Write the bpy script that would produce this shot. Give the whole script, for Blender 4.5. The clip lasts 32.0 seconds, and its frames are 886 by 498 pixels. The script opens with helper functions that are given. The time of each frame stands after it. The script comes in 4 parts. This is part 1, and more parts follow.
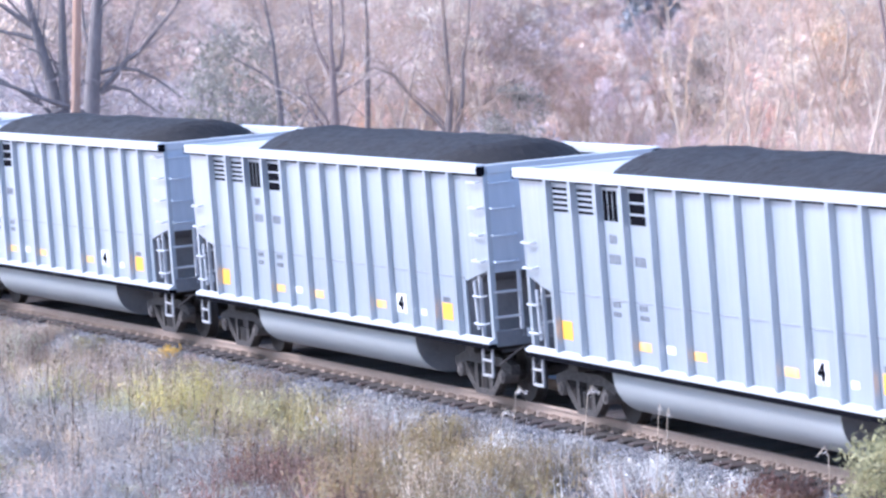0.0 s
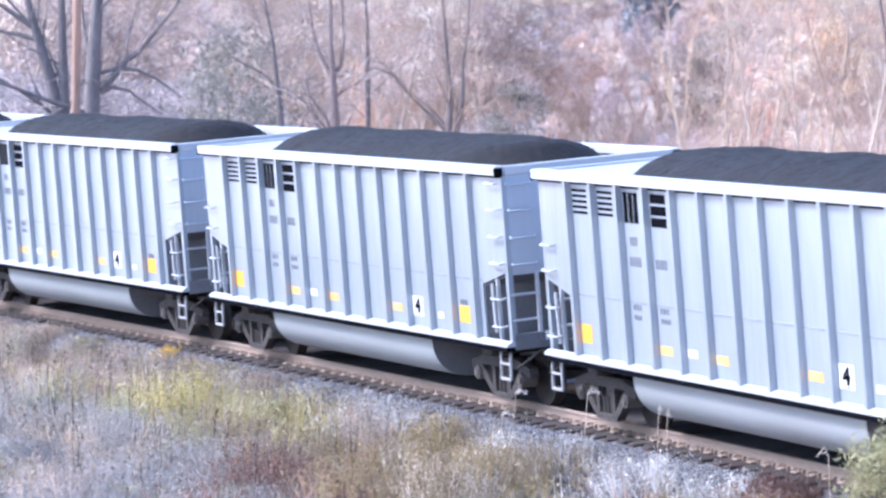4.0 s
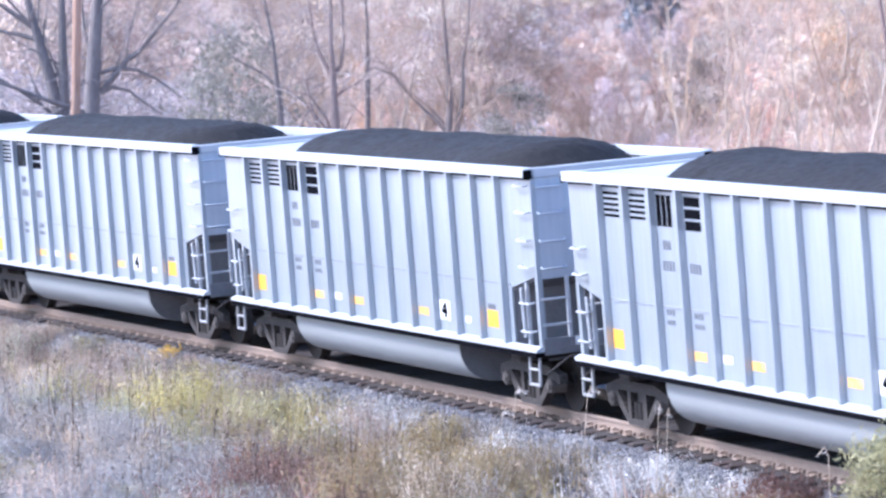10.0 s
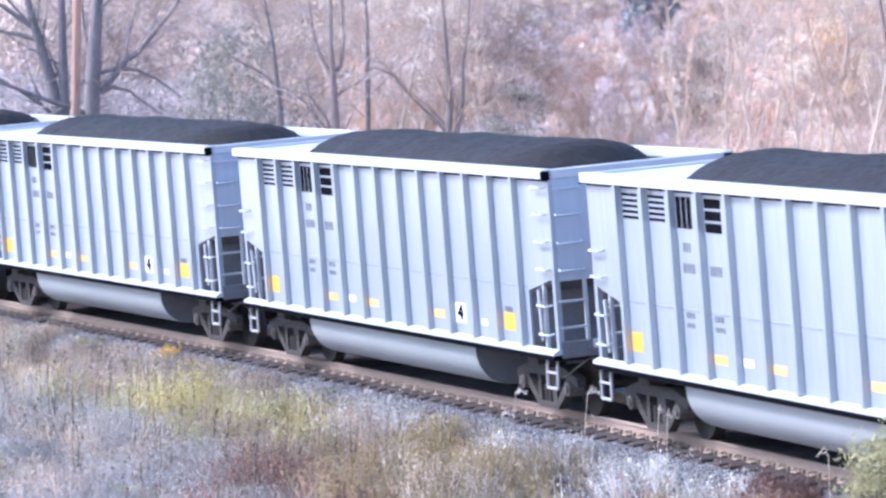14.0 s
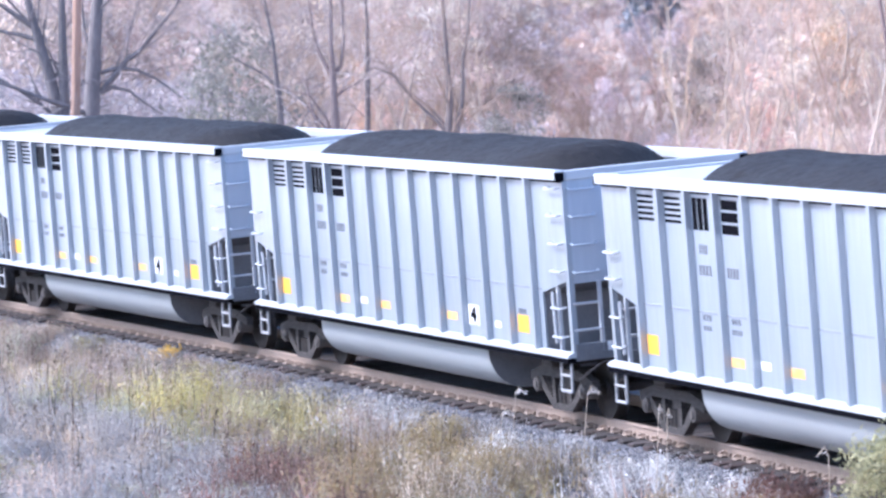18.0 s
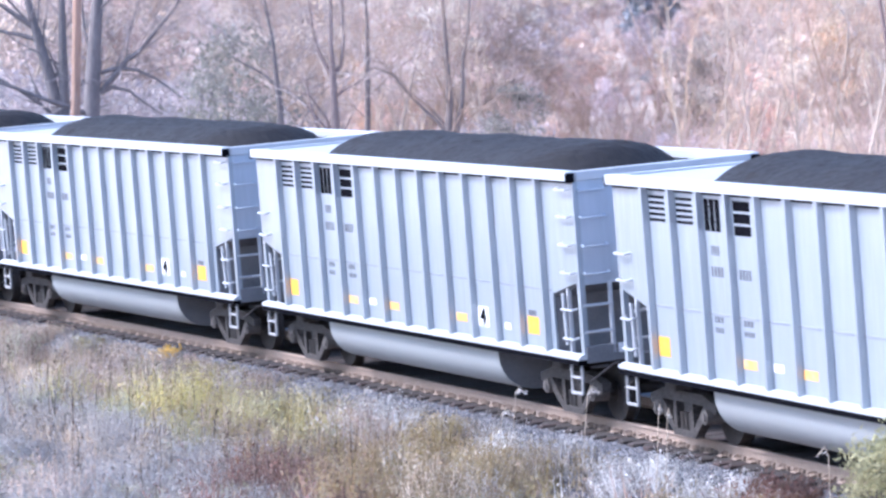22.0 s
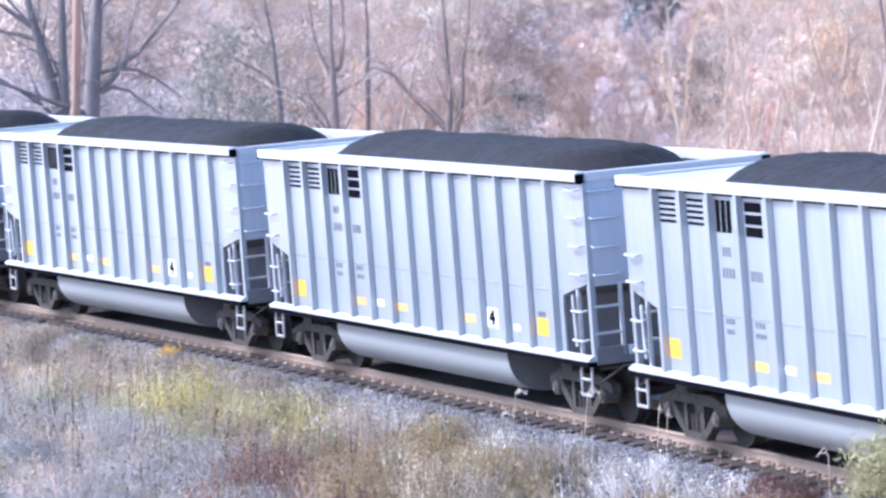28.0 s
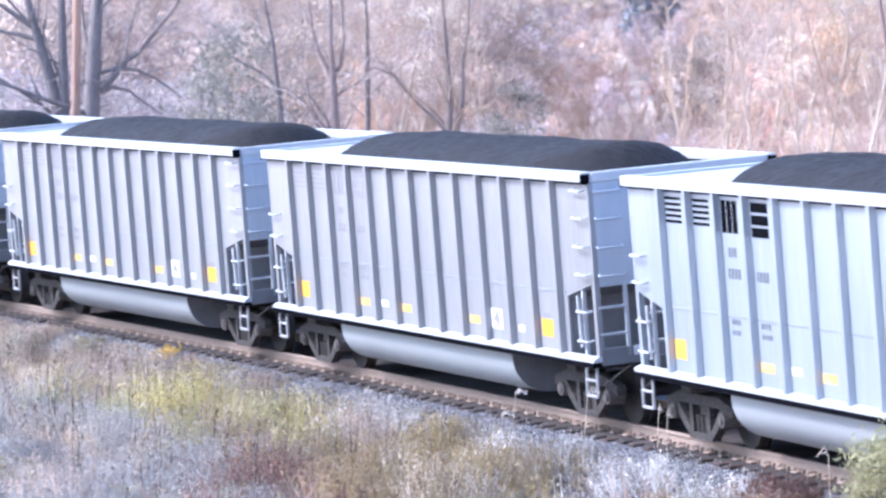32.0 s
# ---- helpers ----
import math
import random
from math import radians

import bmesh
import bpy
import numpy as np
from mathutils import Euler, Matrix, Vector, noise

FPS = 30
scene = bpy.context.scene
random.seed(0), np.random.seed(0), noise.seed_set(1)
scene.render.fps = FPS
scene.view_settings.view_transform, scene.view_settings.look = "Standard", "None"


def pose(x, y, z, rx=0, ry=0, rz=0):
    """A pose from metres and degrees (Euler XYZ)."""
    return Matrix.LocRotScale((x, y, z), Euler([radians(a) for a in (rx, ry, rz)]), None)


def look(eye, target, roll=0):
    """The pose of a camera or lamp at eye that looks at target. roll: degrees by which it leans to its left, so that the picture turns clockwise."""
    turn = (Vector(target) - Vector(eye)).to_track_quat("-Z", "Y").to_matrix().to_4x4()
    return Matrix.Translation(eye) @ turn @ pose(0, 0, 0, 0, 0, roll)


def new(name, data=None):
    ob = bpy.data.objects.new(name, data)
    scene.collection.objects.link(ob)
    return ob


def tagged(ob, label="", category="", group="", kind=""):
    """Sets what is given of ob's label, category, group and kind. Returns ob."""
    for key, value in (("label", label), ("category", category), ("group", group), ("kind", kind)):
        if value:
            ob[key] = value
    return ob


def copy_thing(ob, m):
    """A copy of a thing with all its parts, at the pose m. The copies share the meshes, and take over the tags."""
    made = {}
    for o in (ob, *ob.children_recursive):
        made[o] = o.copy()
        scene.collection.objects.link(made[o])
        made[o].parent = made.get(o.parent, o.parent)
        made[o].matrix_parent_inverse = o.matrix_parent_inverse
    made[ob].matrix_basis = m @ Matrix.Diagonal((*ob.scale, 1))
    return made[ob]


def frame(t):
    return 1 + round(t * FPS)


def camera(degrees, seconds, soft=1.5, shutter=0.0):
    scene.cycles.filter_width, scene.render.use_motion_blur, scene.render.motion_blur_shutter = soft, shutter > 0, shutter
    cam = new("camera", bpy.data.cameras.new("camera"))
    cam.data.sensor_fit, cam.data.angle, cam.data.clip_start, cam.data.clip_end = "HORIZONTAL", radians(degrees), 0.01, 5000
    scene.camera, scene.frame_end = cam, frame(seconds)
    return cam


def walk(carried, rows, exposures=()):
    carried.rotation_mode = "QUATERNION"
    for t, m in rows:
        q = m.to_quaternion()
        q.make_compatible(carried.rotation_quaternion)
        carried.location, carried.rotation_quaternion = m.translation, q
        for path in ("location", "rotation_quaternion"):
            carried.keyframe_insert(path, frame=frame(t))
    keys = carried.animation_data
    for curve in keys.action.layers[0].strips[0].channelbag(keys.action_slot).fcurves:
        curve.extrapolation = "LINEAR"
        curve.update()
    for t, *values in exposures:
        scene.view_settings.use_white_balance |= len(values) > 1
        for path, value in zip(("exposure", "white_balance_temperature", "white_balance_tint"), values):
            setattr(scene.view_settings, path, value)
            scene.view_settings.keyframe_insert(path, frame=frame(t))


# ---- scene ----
# A loaded coal train rounds a curve at the foot of a wooded hill.
# Track: circle of radius R, centre on the camera's side; z = 0 is the rail top at the centre line.
R, CANT = 518.05, 5.892
RUN = (5.917717e-06, -3.768629e-05, -0.004912157, 8.23333075, -37.173862)


def train_at(t):
    """Place along the track of the middle of car 0 at t seconds."""
    u = t - 16
    return (((RUN[0] * u + RUN[1]) * u + RUN[2]) * u + RUN[3]) * u + RUN[4]


def track(s):
    """Pose of the canted track at s metres along it."""
    a = s / R
    return Matrix.Translation((R * math.sin(a), -R * (1 - math.cos(a)), 0)) @ pose(0, 0, 0, CANT, 0, -math.degrees(a))


def off_track(x, y):
    """Distance from the track's centre line, positive on the hill's side."""
    return np.hypot(x, y + R) - R


# ---- camera ----
cam = camera(11.9026, 32.0, soft=2.6, shutter=0.15)
cam.data.dof.use_dof, cam.data.dof.focus_distance, cam.data.dof.aperture_fstop = True, 70.0, 2.4
EYE = (0, -22.4584, 5.1236)
VIEW = look(EYE, (-97.0283, 1.3871, 1.0131), 0.989)
walk(cam, [(0, VIEW), (32, VIEW)], exposures=[(0, 1.74, 5180, 14), (31, 1.74, 5180, 14), (32, 1.86, 5180, 14)])

# ---- light ----
world = bpy.data.worlds.new("world")
scene.world = world
world.use_nodes = True
wn = world.node_tree
sky = wn.nodes.new("ShaderNodeTexSky")
sky.sky_type, sky.sun_disc = "NISHITA", False
SUN_FROM = Vector((-0.16, -0.85, 0.8)).normalized()
sky.sun_elevation = math.asin(SUN_FROM.z)
sky.sun_rotation = math.atan2(SUN_FROM.x, SUN_FROM.y)
sky.air_density, sky.dust_density = 1.0, 2.0
wn.links.new(sky.outputs[0], wn.nodes["Background"].inputs[0])
wn.nodes["Background"].inputs[1].default_value = 0.132
sun = new("sun", bpy.data.lights.new("sun", "SUN"))
sun.data.energy, sun.data.angle, sun.data.color = 2.2, radians(14), (1.0, 0.88, 0.78)
sun.matrix_world = look(SUN_FROM * 50, (0, 0, 0))


# ---- materials ----
def mat(name, base, rough=0.7, metal=0.0, vary=(), scale=3.0, stretch=(1, 1, 1), amount=0.5, bump=0.0, bump_scale=40.0, rand=0.0, island=0.0, spec=0.5, thin=0.0, tone=0.0, coat=0.0):
    """A surface of one base colour, mixed towards other colours by noise at two scales, with fine relief."""
    m = bpy.data.materials.new(name)
    m.use_nodes = True
    nt = m.node_tree
    n, l = nt.nodes, nt.links
    b = n["Principled BSDF"]
    b.inputs["Roughness"].default_value = rough
    b.inputs["Metallic"].default_value = metal
    b.inputs["Specular IOR Level"].default_value = spec
    b.inputs["Coat Weight"].default_value, b.inputs["Coat Roughness"].default_value = coat, 0.2
    co = n.new("ShaderNodeTexCoord")
    mp = n.new("ShaderNodeMapping")
    mp.inputs["Scale"].default_value = stretch
    l.new(co.outputs["Object"], mp.inputs[0])
    rgb = n.new("ShaderNodeRGB")
    rgb.outputs[0].default_value = (*base, 1)
    out = rgb.outputs[0]
    info = n.new("ShaderNodeObjectInfo")
    for i, c in enumerate(vary):
        tex = n.new("ShaderNodeTexNoise")
        tex.noise_dimensions = "4D"
        tex.inputs["Scale"].default_value = scale * (1, 6, 0.35)[i % 3]
        tex.inputs["Detail"].default_value = 4
        l.new(mp.outputs[0], tex.inputs["Vector"])
        add = n.new("ShaderNodeMath")
        add.operation = "MULTIPLY_ADD"
        add.inputs[1].default_value, add.inputs[2].default_value = 31.0, i * 7.0
        l.new(info.outputs["Random"], add.inputs[0])
        l.new(add.outputs[0], tex.inputs["W"])
        ramp = n.new("ShaderNodeMapRange")
        ramp.inputs["From Min"].default_value, ramp.inputs["From Max"].default_value = 0.42, 0.68
        ramp.inputs["To Max"].default_value = amount
        l.new(tex.outputs["Fac"], ramp.inputs["Value"])
        mix = n.new("ShaderNodeMix")
        mix.data_type = "RGBA"
        l.new(ramp.outputs[0], mix.inputs["Factor"])
        l.new(out, mix.inputs["A"])
        mix.inputs["B"].default_value = (*c, 1)
        out = mix.outputs["Result"]
    geo = n.new("ShaderNodeNewGeometry")
    plant = n.new("ShaderNodeAttribute")
    plant.attribute_name = "plant"
    for a, source in ((island, geo.outputs["Random Per Island"]), (rand, info.outputs["Random"]), (tone, plant.outputs["Fac"])):
        if not a:
            continue
        hsv = n.new("ShaderNodeHueSaturation")
        l.new(out, hsv.inputs["Color"])
        rng = n.new("ShaderNodeMapRange")
        l.new(source, rng.inputs["Value"])
        rng.inputs["To Min"].default_value, rng.inputs["To Max"].default_value = 1 - a, 1 + a
        l.new(rng.outputs[0], hsv.inputs["Value"])
        if a >= 0.25 and not source.name.endswith("Island"):
            for k, spread, socket in ((7.0, 0.02, "Hue"), (13.0, 0.35, "Saturation")):
                mul, wrap, mr = n.new("ShaderNodeMath"), n.new("ShaderNodeMath"), n.new("ShaderNodeMapRange")
                mul.operation, wrap.operation = "MULTIPLY", "FRACT"
                mul.inputs[1].default_value = k
                l.new(source, mul.inputs[0])
                l.new(mul.outputs[0], wrap.inputs[0])
                l.new(wrap.outputs[0], mr.inputs["Value"])
                mid = 0.5 if socket == "Hue" else 1.0
                mr.inputs["To Min"].default_value, mr.inputs["To Max"].default_value = mid - spread, mid + spread
                l.new(mr.outputs[0], hsv.inputs[socket])
        out = hsv.outputs[0]
    l.new(out, b.inputs["Base Color"])
    if bump:
        t2 = n.new("ShaderNodeTexNoise")
        t2.inputs["Scale"].default_value = bump_scale
        t2.inputs["Detail"].default_value = 5
        l.new(mp.outputs[0], t2.inputs["Vector"])
        bp = n.new("ShaderNodeBump")
        bp.inputs["Strength"].default_value = bump
        bp.inputs["Distance"].default_value = 0.02
        l.new(t2.outputs["Fac"], bp.inputs["Height"])
        l.new(bp.outputs[0], b.inputs["Normal"])
    if thin:
        tr = n.new("ShaderNodeBsdfTranslucent")
        l.new(out, tr.inputs["Color"])
        both = n.new("ShaderNodeMixShader")
        both.inputs[0].default_value = thin
        l.new(b.outputs[0], both.inputs[1])
        l.new(tr.outputs[0], both.inputs[2])
        l.new(both.outputs[0], n["Material Output"].inputs["Surface"])
    return m


BRIGHT = mat("bright_aluminium", (0.45, 0.468, 0.49), 0.4, 0.0, [(0.40, 0.418, 0.445)], 1.5, (1, 1, 1), 0.6, 0.04, 14)
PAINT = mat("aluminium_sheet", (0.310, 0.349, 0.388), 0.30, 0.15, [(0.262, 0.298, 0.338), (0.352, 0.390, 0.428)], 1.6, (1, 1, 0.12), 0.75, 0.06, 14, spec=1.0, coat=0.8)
# Lighter, bluer copy of the side sheet: sky light on car ends painted in.
END_SHEET_LIT = mat("end_sheet_lit", (0.405, 0.445, 0.500), 0.35, 0.1, [(0.360, 0.400, 0.455), (0.440, 0.480, 0.530)], 1.6, (1, 1, 0.12), 0.75, 0.05, 14, spec=0.8)
PAINT_OLD = mat("weathered_aluminium_sheet", (0.246, 0.250, 0.259), 0.45, 0.05, [(0.195, 0.198, 0.205), (0.280, 0.284, 0.292)], 1.4, (1, 1, 0.2), 0.7, 0.1, 14, spec=0.8, coat=0.5)
TUB = mat("tub_sheet", (0.315, 0.332, 0.340), 0.62, 0.0, [(0.273, 0.283, 0.286)], 0.8, (0.3, 1, 1), 0.6, 0.03, 9)
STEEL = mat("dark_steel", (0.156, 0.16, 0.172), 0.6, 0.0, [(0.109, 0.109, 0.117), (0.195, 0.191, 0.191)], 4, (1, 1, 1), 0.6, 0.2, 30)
# Dark sheet colour that carries the shade under the sloping car ends.
SHADED_SHEET = mat("shaded_sheet", (0.075, 0.078, 0.090), 0.7, 0.0, [(0.050, 0.051, 0.058), (0.105, 0.106, 0.115)], 3, (1, 1, 1), 0.7, 0.2, 20)
CAST = mat("cast_steel_dusty", (0.026, 0.022, 0.021), 0.85, 0.0, [(0.016, 0.014, 0.013), (0.120, 0.104, 0.095)], 5, (1, 1, 1), 0.6, 0.3, 40)
WHEEL = mat("wheel_steel", (0.022, 0.019, 0.018), 0.7, 0.1, [(0.050, 0.037, 0.030)], 6, (1, 1, 1), 0.6, 0.2, 30)
STEP = mat("dusty_step_steel", (0.30, 0.30, 0.31), 0.6, 0.0, [(0.20, 0.198, 0.20), (0.38, 0.376, 0.375)], 6, (1, 1, 1), 0.6)
CAP = mat("dusty_cap", (0.085, 0.075, 0.07), 0.75, 0.0, [(0.05, 0.043, 0.04), (0.13, 0.115, 0.105)], 6, (1, 1, 1), 0.6)
GALV = mat("grab_iron_steel", (0.468, 0.484, 0.507), 0.45, 0.1, [(0.351, 0.359, 0.39)], 6, (1, 1, 1), 0.5)
COAL = mat("coal", (0.0095, 0.009, 0.0108), 0.8, 0.0, [(0.015, 0.0143, 0.017), (0.0062, 0.006, 0.0072)], 2.5, (1, 1, 1), 0.8, 0.5, 26, spec=0.35)
BLACK = mat("black_marking_and_shadow", (0.004, 0.004, 0.006), 0.9, 0.0, [(0.009, 0.009, 0.012)], 8, (1, 1, 1), 0.6, spec=0.02)
FADED = mat("faded_marking", (0.208, 0.202, 0.219), 0.6, 0.0, [(0.266, 0.260, 0.272)], 8, (1, 1, 1), 0.8)
WELD = mat("weld_bead", (0.235, 0.255, 0.285), 0.55, 0.1, [(0.30, 0.32, 0.35)], 3, (1, 1, 1), 0.8)
GREYMARK = mat("grey_marking", (0.085, 0.093, 0.112), 0.6, 0.0, [(0.165, 0.175, 0.195)], 8, (1, 1, 1), 0.6)
YELLOW = mat("reflector_yellow", (0.817, 0.37, 0.026), 0.5, 0.0, [(0.731, 0.387, 0.103)], 6, (1, 1, 1), 0.5)
ORANGE = mat("worn_yellow", (0.663, 0.359, 0.094), 0.5, 0.0, [(0.585, 0.484, 0.328)], 7, (1, 1, 1), 0.6)
WHITE = mat("white_plate", (0.705, 0.714, 0.722), 0.5, 0.0, [(0.619, 0.628, 0.636)], 5, (1, 1, 1), 0.4)
RAIL = mat("rusty_rail", (0.272, 0.208, 0.165), 0.85, 0.0, [(0.310, 0.243, 0.198), (0.228, 0.170, 0.133)], 3, (1, 1, 1), 0.7, 0.2, 40)
TIE = mat("creosoted_tie", (0.040, 0.029, 0.027), 0.9, 0.0, [(0.058, 0.042, 0.038), (0.026, 0.020, 0.018)], 5, (1, 1, 1), 0.7, 0.5, 25, rand=0.35)
# Oily ballast, with the shade below the cars darkened into its colour.
CRIB = mat("oily_shaded_ballast", (0.033, 0.027, 0.025), 0.9, 0.0, [(0.02, 0.017, 0.015), (0.055, 0.045, 0.04)], 9, (1, 1, 1), 0.8, 1.0, 14)
BALLAST = mat("grey_ballast", (0.125, 0.121, 0.129), 0.9, 0.0, [(0.078, 0.074, 0.082), (0.172, 0.168, 0.176)], 9, (1, 1, 1), 0.8, 1.0, 14)
STONE = mat("ballast_stone", (0.102, 0.103, 0.116), 0.9, 0.0, [(0.077, 0.075, 0.086)], 9, (1, 1, 1), 0.7, island=0.35)
SOIL = mat("leaf_strewn_ground", (0.45, 0.375, 0.325), 0.95, 0.0, [(0.54, 0.46, 0.405), (0.34, 0.285, 0.25), (0.48, 0.40, 0.35)], 0.7, (1, 1, 1), 0.8, 0.8, 6)
BARK_DARK = mat("dark_bark", (0.16, 0.14, 0.14), 0.9, 0.0, [(0.11, 0.10, 0.10), (0.22, 0.195, 0.19)], 3, (1, 1, 0.3), 0.7, 0.8, 16)
BARK = mat("grey_brown_bark", (0.205, 0.160, 0.140), 0.9, 0.0, [(0.148, 0.116, 0.104), (0.279, 0.224, 0.200)], 3, (1, 1, 0.3), 0.7, 0.8, 16, rand=0.25)
LEAF_TAN = mat("tan_dry_leaves", (0.70, 0.60, 0.51), 0.9, 0.0, [(0.78, 0.69, 0.60), (0.60, 0.50, 0.42)], 0.5, (1, 1, 1), 0.8, island=0.12, rand=0.32, thin=0.45, tone=0.27)
LEAF_GREY = mat("grey_dry_leaves", (0.600, 0.520, 0.478), 0.9, 0.0, [(0.690, 0.606, 0.560), (0.490, 0.420, 0.390)], 0.5, (1, 1, 1), 0.8, island=0.12, rand=0.32, thin=0.45, tone=0.27)
# Dry leaves with a lilac tint that paints the haze of the far hill.
LEAF_DULL = mat("haze_tinted_dry_leaves", (0.715, 0.640, 0.655), 0.9, 0.0, [(0.800, 0.735, 0.745), (0.580, 0.515, 0.540)], 0.5, (1, 1, 1), 0.8, island=0.12, rand=0.2, thin=0.45, tone=0.27)
LEAF_RUST = mat("rusty_dry_leaves", (0.690, 0.545, 0.470), 0.9, 0.0, [(0.750, 0.630, 0.550), (0.610, 0.455, 0.385)], 0.5, (1, 1, 1), 0.8, island=0.12, rand=0.32, thin=0.45, tone=0.27)
LEAF = mat("clinging_dry_leaves", (0.688, 0.583, 0.483), 0.9, 0.0, [(0.763, 0.686, 0.574), (0.577, 0.451, 0.365)], 0.5, (1, 1, 1), 0.8, island=0.12, rand=0.32, thin=0.45, tone=0.27)
BARK_PALE = mat("pale_bark", (0.540, 0.446, 0.351), 0.9, 0.0, [(0.280, 0.223, 0.180), (0.500, 0.427, 0.360)], 3, (1, 1, 0.3), 0.7, 0.6, 16, rand=0.2)
TWIG = mat("bare_twigs", (0.478, 0.380, 0.308), 0.9, 0.0, [(0.562, 0.460, 0.396), (0.374, 0.300, 0.262)], 0.5, (1, 1, 1), 0.8, island=0.25, rand=0.3)
TWIG_PINK = mat("reddish_twigs", (0.530, 0.400, 0.310), 0.9, 0.0, [(0.612, 0.490, 0.395), (0.428, 0.310, 0.244)], 0.5, (1, 1, 1), 0.8, island=0.25, rand=0.3)
TWIG_DARK = mat("grey_twigs", (0.24, 0.21, 0.21), 0.9, 0.0, [(0.32, 0.28, 0.275)], 0.5, (1, 1, 1), 0.8, island=0.3)
BRAMBLE = mat("grey_brown_bramble", (0.430, 0.378, 0.368), 0.9, 0.0, [(0.520, 0.462, 0.448), (0.330, 0.288, 0.285)], 0.5, (1, 1, 1), 0.8, island=0.12, rand=0.15, thin=0.45, tone=0.28)
# Needles far paler and bluer than real ones: distance haze in the colour.
NEEDLE = mat("hazed_evergreen_foliage", (0.290, 0.320, 0.365), 0.8, 0.0, [(0.330, 0.355, 0.385), (0.245, 0.280, 0.325)], 0.8, (1, 1, 1), 0.8, island=0.2, tone=0.3)
OLIVE = mat("olive_foliage", (0.300, 0.282, 0.238), 0.85, 0.0, [(0.365, 0.335, 0.275), (0.230, 0.226, 0.200)], 0.8, (1, 1, 1), 0.8, island=0.15, thin=0.45, tone=0.26)
DULL_GREEN = mat("dull_grey_green_foliage", (0.285, 0.258, 0.222), 0.85, 0.0, [(0.345, 0.310, 0.265), (0.220, 0.205, 0.185)], 0.8, (1, 1, 1), 0.8, island=0.15, thin=0.45, tone=0.24)
POLE = mat("weathered_pole", (0.38, 0.23, 0.16), 0.8, 0.0, [(0.20, 0.13, 0.10), (0.42, 0.29, 0.22)], 6, (1, 1, 0.08), 0.7, 0.5, 30)
WEEDS = {
    "lilac": mat("dry_grey_weeds", (0.490, 0.475, 0.475), 0.95, 0.0, [(0.570, 0.556, 0.556), (0.405, 0.395, 0.398), (0.408, 0.377, 0.345)], 1.5, (1, 1, 1), 0.9, spec=0.1, thin=0.42, tone=0.22),
    "tan": mat("tan_dry_grass", (0.610, 0.515, 0.405), 0.95, 0.0, [(0.784, 0.685, 0.557), (0.486, 0.391, 0.295)], 1.5, (1, 1, 1), 0.9, spec=0.1, thin=0.42, tone=0.38),
    "yellow": mat("yellow_green_weeds", (0.540, 0.470, 0.235), 0.95, 0.0, [(0.650, 0.570, 0.310), (0.400, 0.365, 0.200)], 1.5, (1, 1, 1), 0.9, spec=0.1, thin=0.42, tone=0.38),
    "green": mat("green_weeds", (0.520, 0.515, 0.365), 0.9, 0.0, [(0.600, 0.580, 0.430), (0.430, 0.435, 0.310)], 1.5, (1, 1, 1), 0.9, spec=0.1, thin=0.42, tone=0.38),
    "red": mat("red_brown_weeds", (0.315, 0.208, 0.176), 0.95, 0.0, [(0.400, 0.280, 0.238), (0.225, 0.145, 0.122)], 1.5, (1, 1, 1), 0.9, spec=0.1, thin=0.42, tone=0.38),
    "blush": mat("pinkish_tan_weeds", (0.565, 0.462, 0.388), 0.95, 0.0, [(0.660, 0.555, 0.475), (0.440, 0.350, 0.292)], 1.5, (1, 1, 1), 0.9, spec=0.1, thin=0.42, tone=0.38),
    "ochre": mat("ochre_weeds", (0.430, 0.345, 0.215), 0.95, 0.0, [(0.540, 0.450, 0.300), (0.320, 0.260, 0.165)], 1.5, (1, 1, 1), 0.9, spec=0.1, thin=0.42, tone=0.38),
    "dark": mat("dead_brown_stalks", (0.10, 0.075, 0.068), 0.95, 0.0, [(0.15, 0.12, 0.11)], 1.5, (1, 1, 1), 0.9, spec=0.1, thin=0.3),
    "gold": mat("golden_weeds", (0.75, 0.50, 0.13), 0.95, 0.0, [(0.80, 0.60, 0.22)], 1.5, (1, 1, 1), 0.9, spec=0.1, thin=0.42),
    "white": mat("pale_seed_heads", (0.760, 0.742, 0.731), 0.95, 0.0, [(0.760, 0.760, 0.760)], 1.5, (1, 1, 1), 0.9, spec=0.1, thin=0.42, tone=0.38),
}
SHRUB_LEAF = mat("shrub_leaves", (0.370, 0.355, 0.200), 0.9, 0.0, [(0.450, 0.415, 0.255), (0.285, 0.280, 0.170)], 1.5, (1, 1, 1), 0.9, island=0.12, spec=0.1, thin=0.4, tone=0.24)
DRY_STEM = mat("dry_stem", (0.52, 0.44, 0.34), 0.9, 0.0, [(0.40, 0.33, 0.26)], 8, (1, 1, 1), 0.8)
DRY_HEAD = mat("dry_seed_head", (0.72, 0.68, 0.65), 0.95, 0.0, [(0.62, 0.58, 0.54)], 8, (1, 1, 1), 0.8, thin=0.4)


# ---- mesh helpers ----
def mesh_of(name, bm, material):
    me = bpy.data.meshes.new(name)
    bm.to_mesh(me)
    bm.free()
    me.materials.append(material)
    return me


def part(name, bm, material, parent, label=""):
    """Links a bmesh as one mesh object under a thing or under a part."""
    ob = new(name, bm if isinstance(bm, bpy.types.Mesh) else mesh_of(name, bm, material))
    ob.parent = parent
    return tagged(ob, label) if label else ob


def placed(name, me, parent, m, label=""):
    ob = part(name, me, None, parent, label)
    ob.matrix_basis = m
    return ob


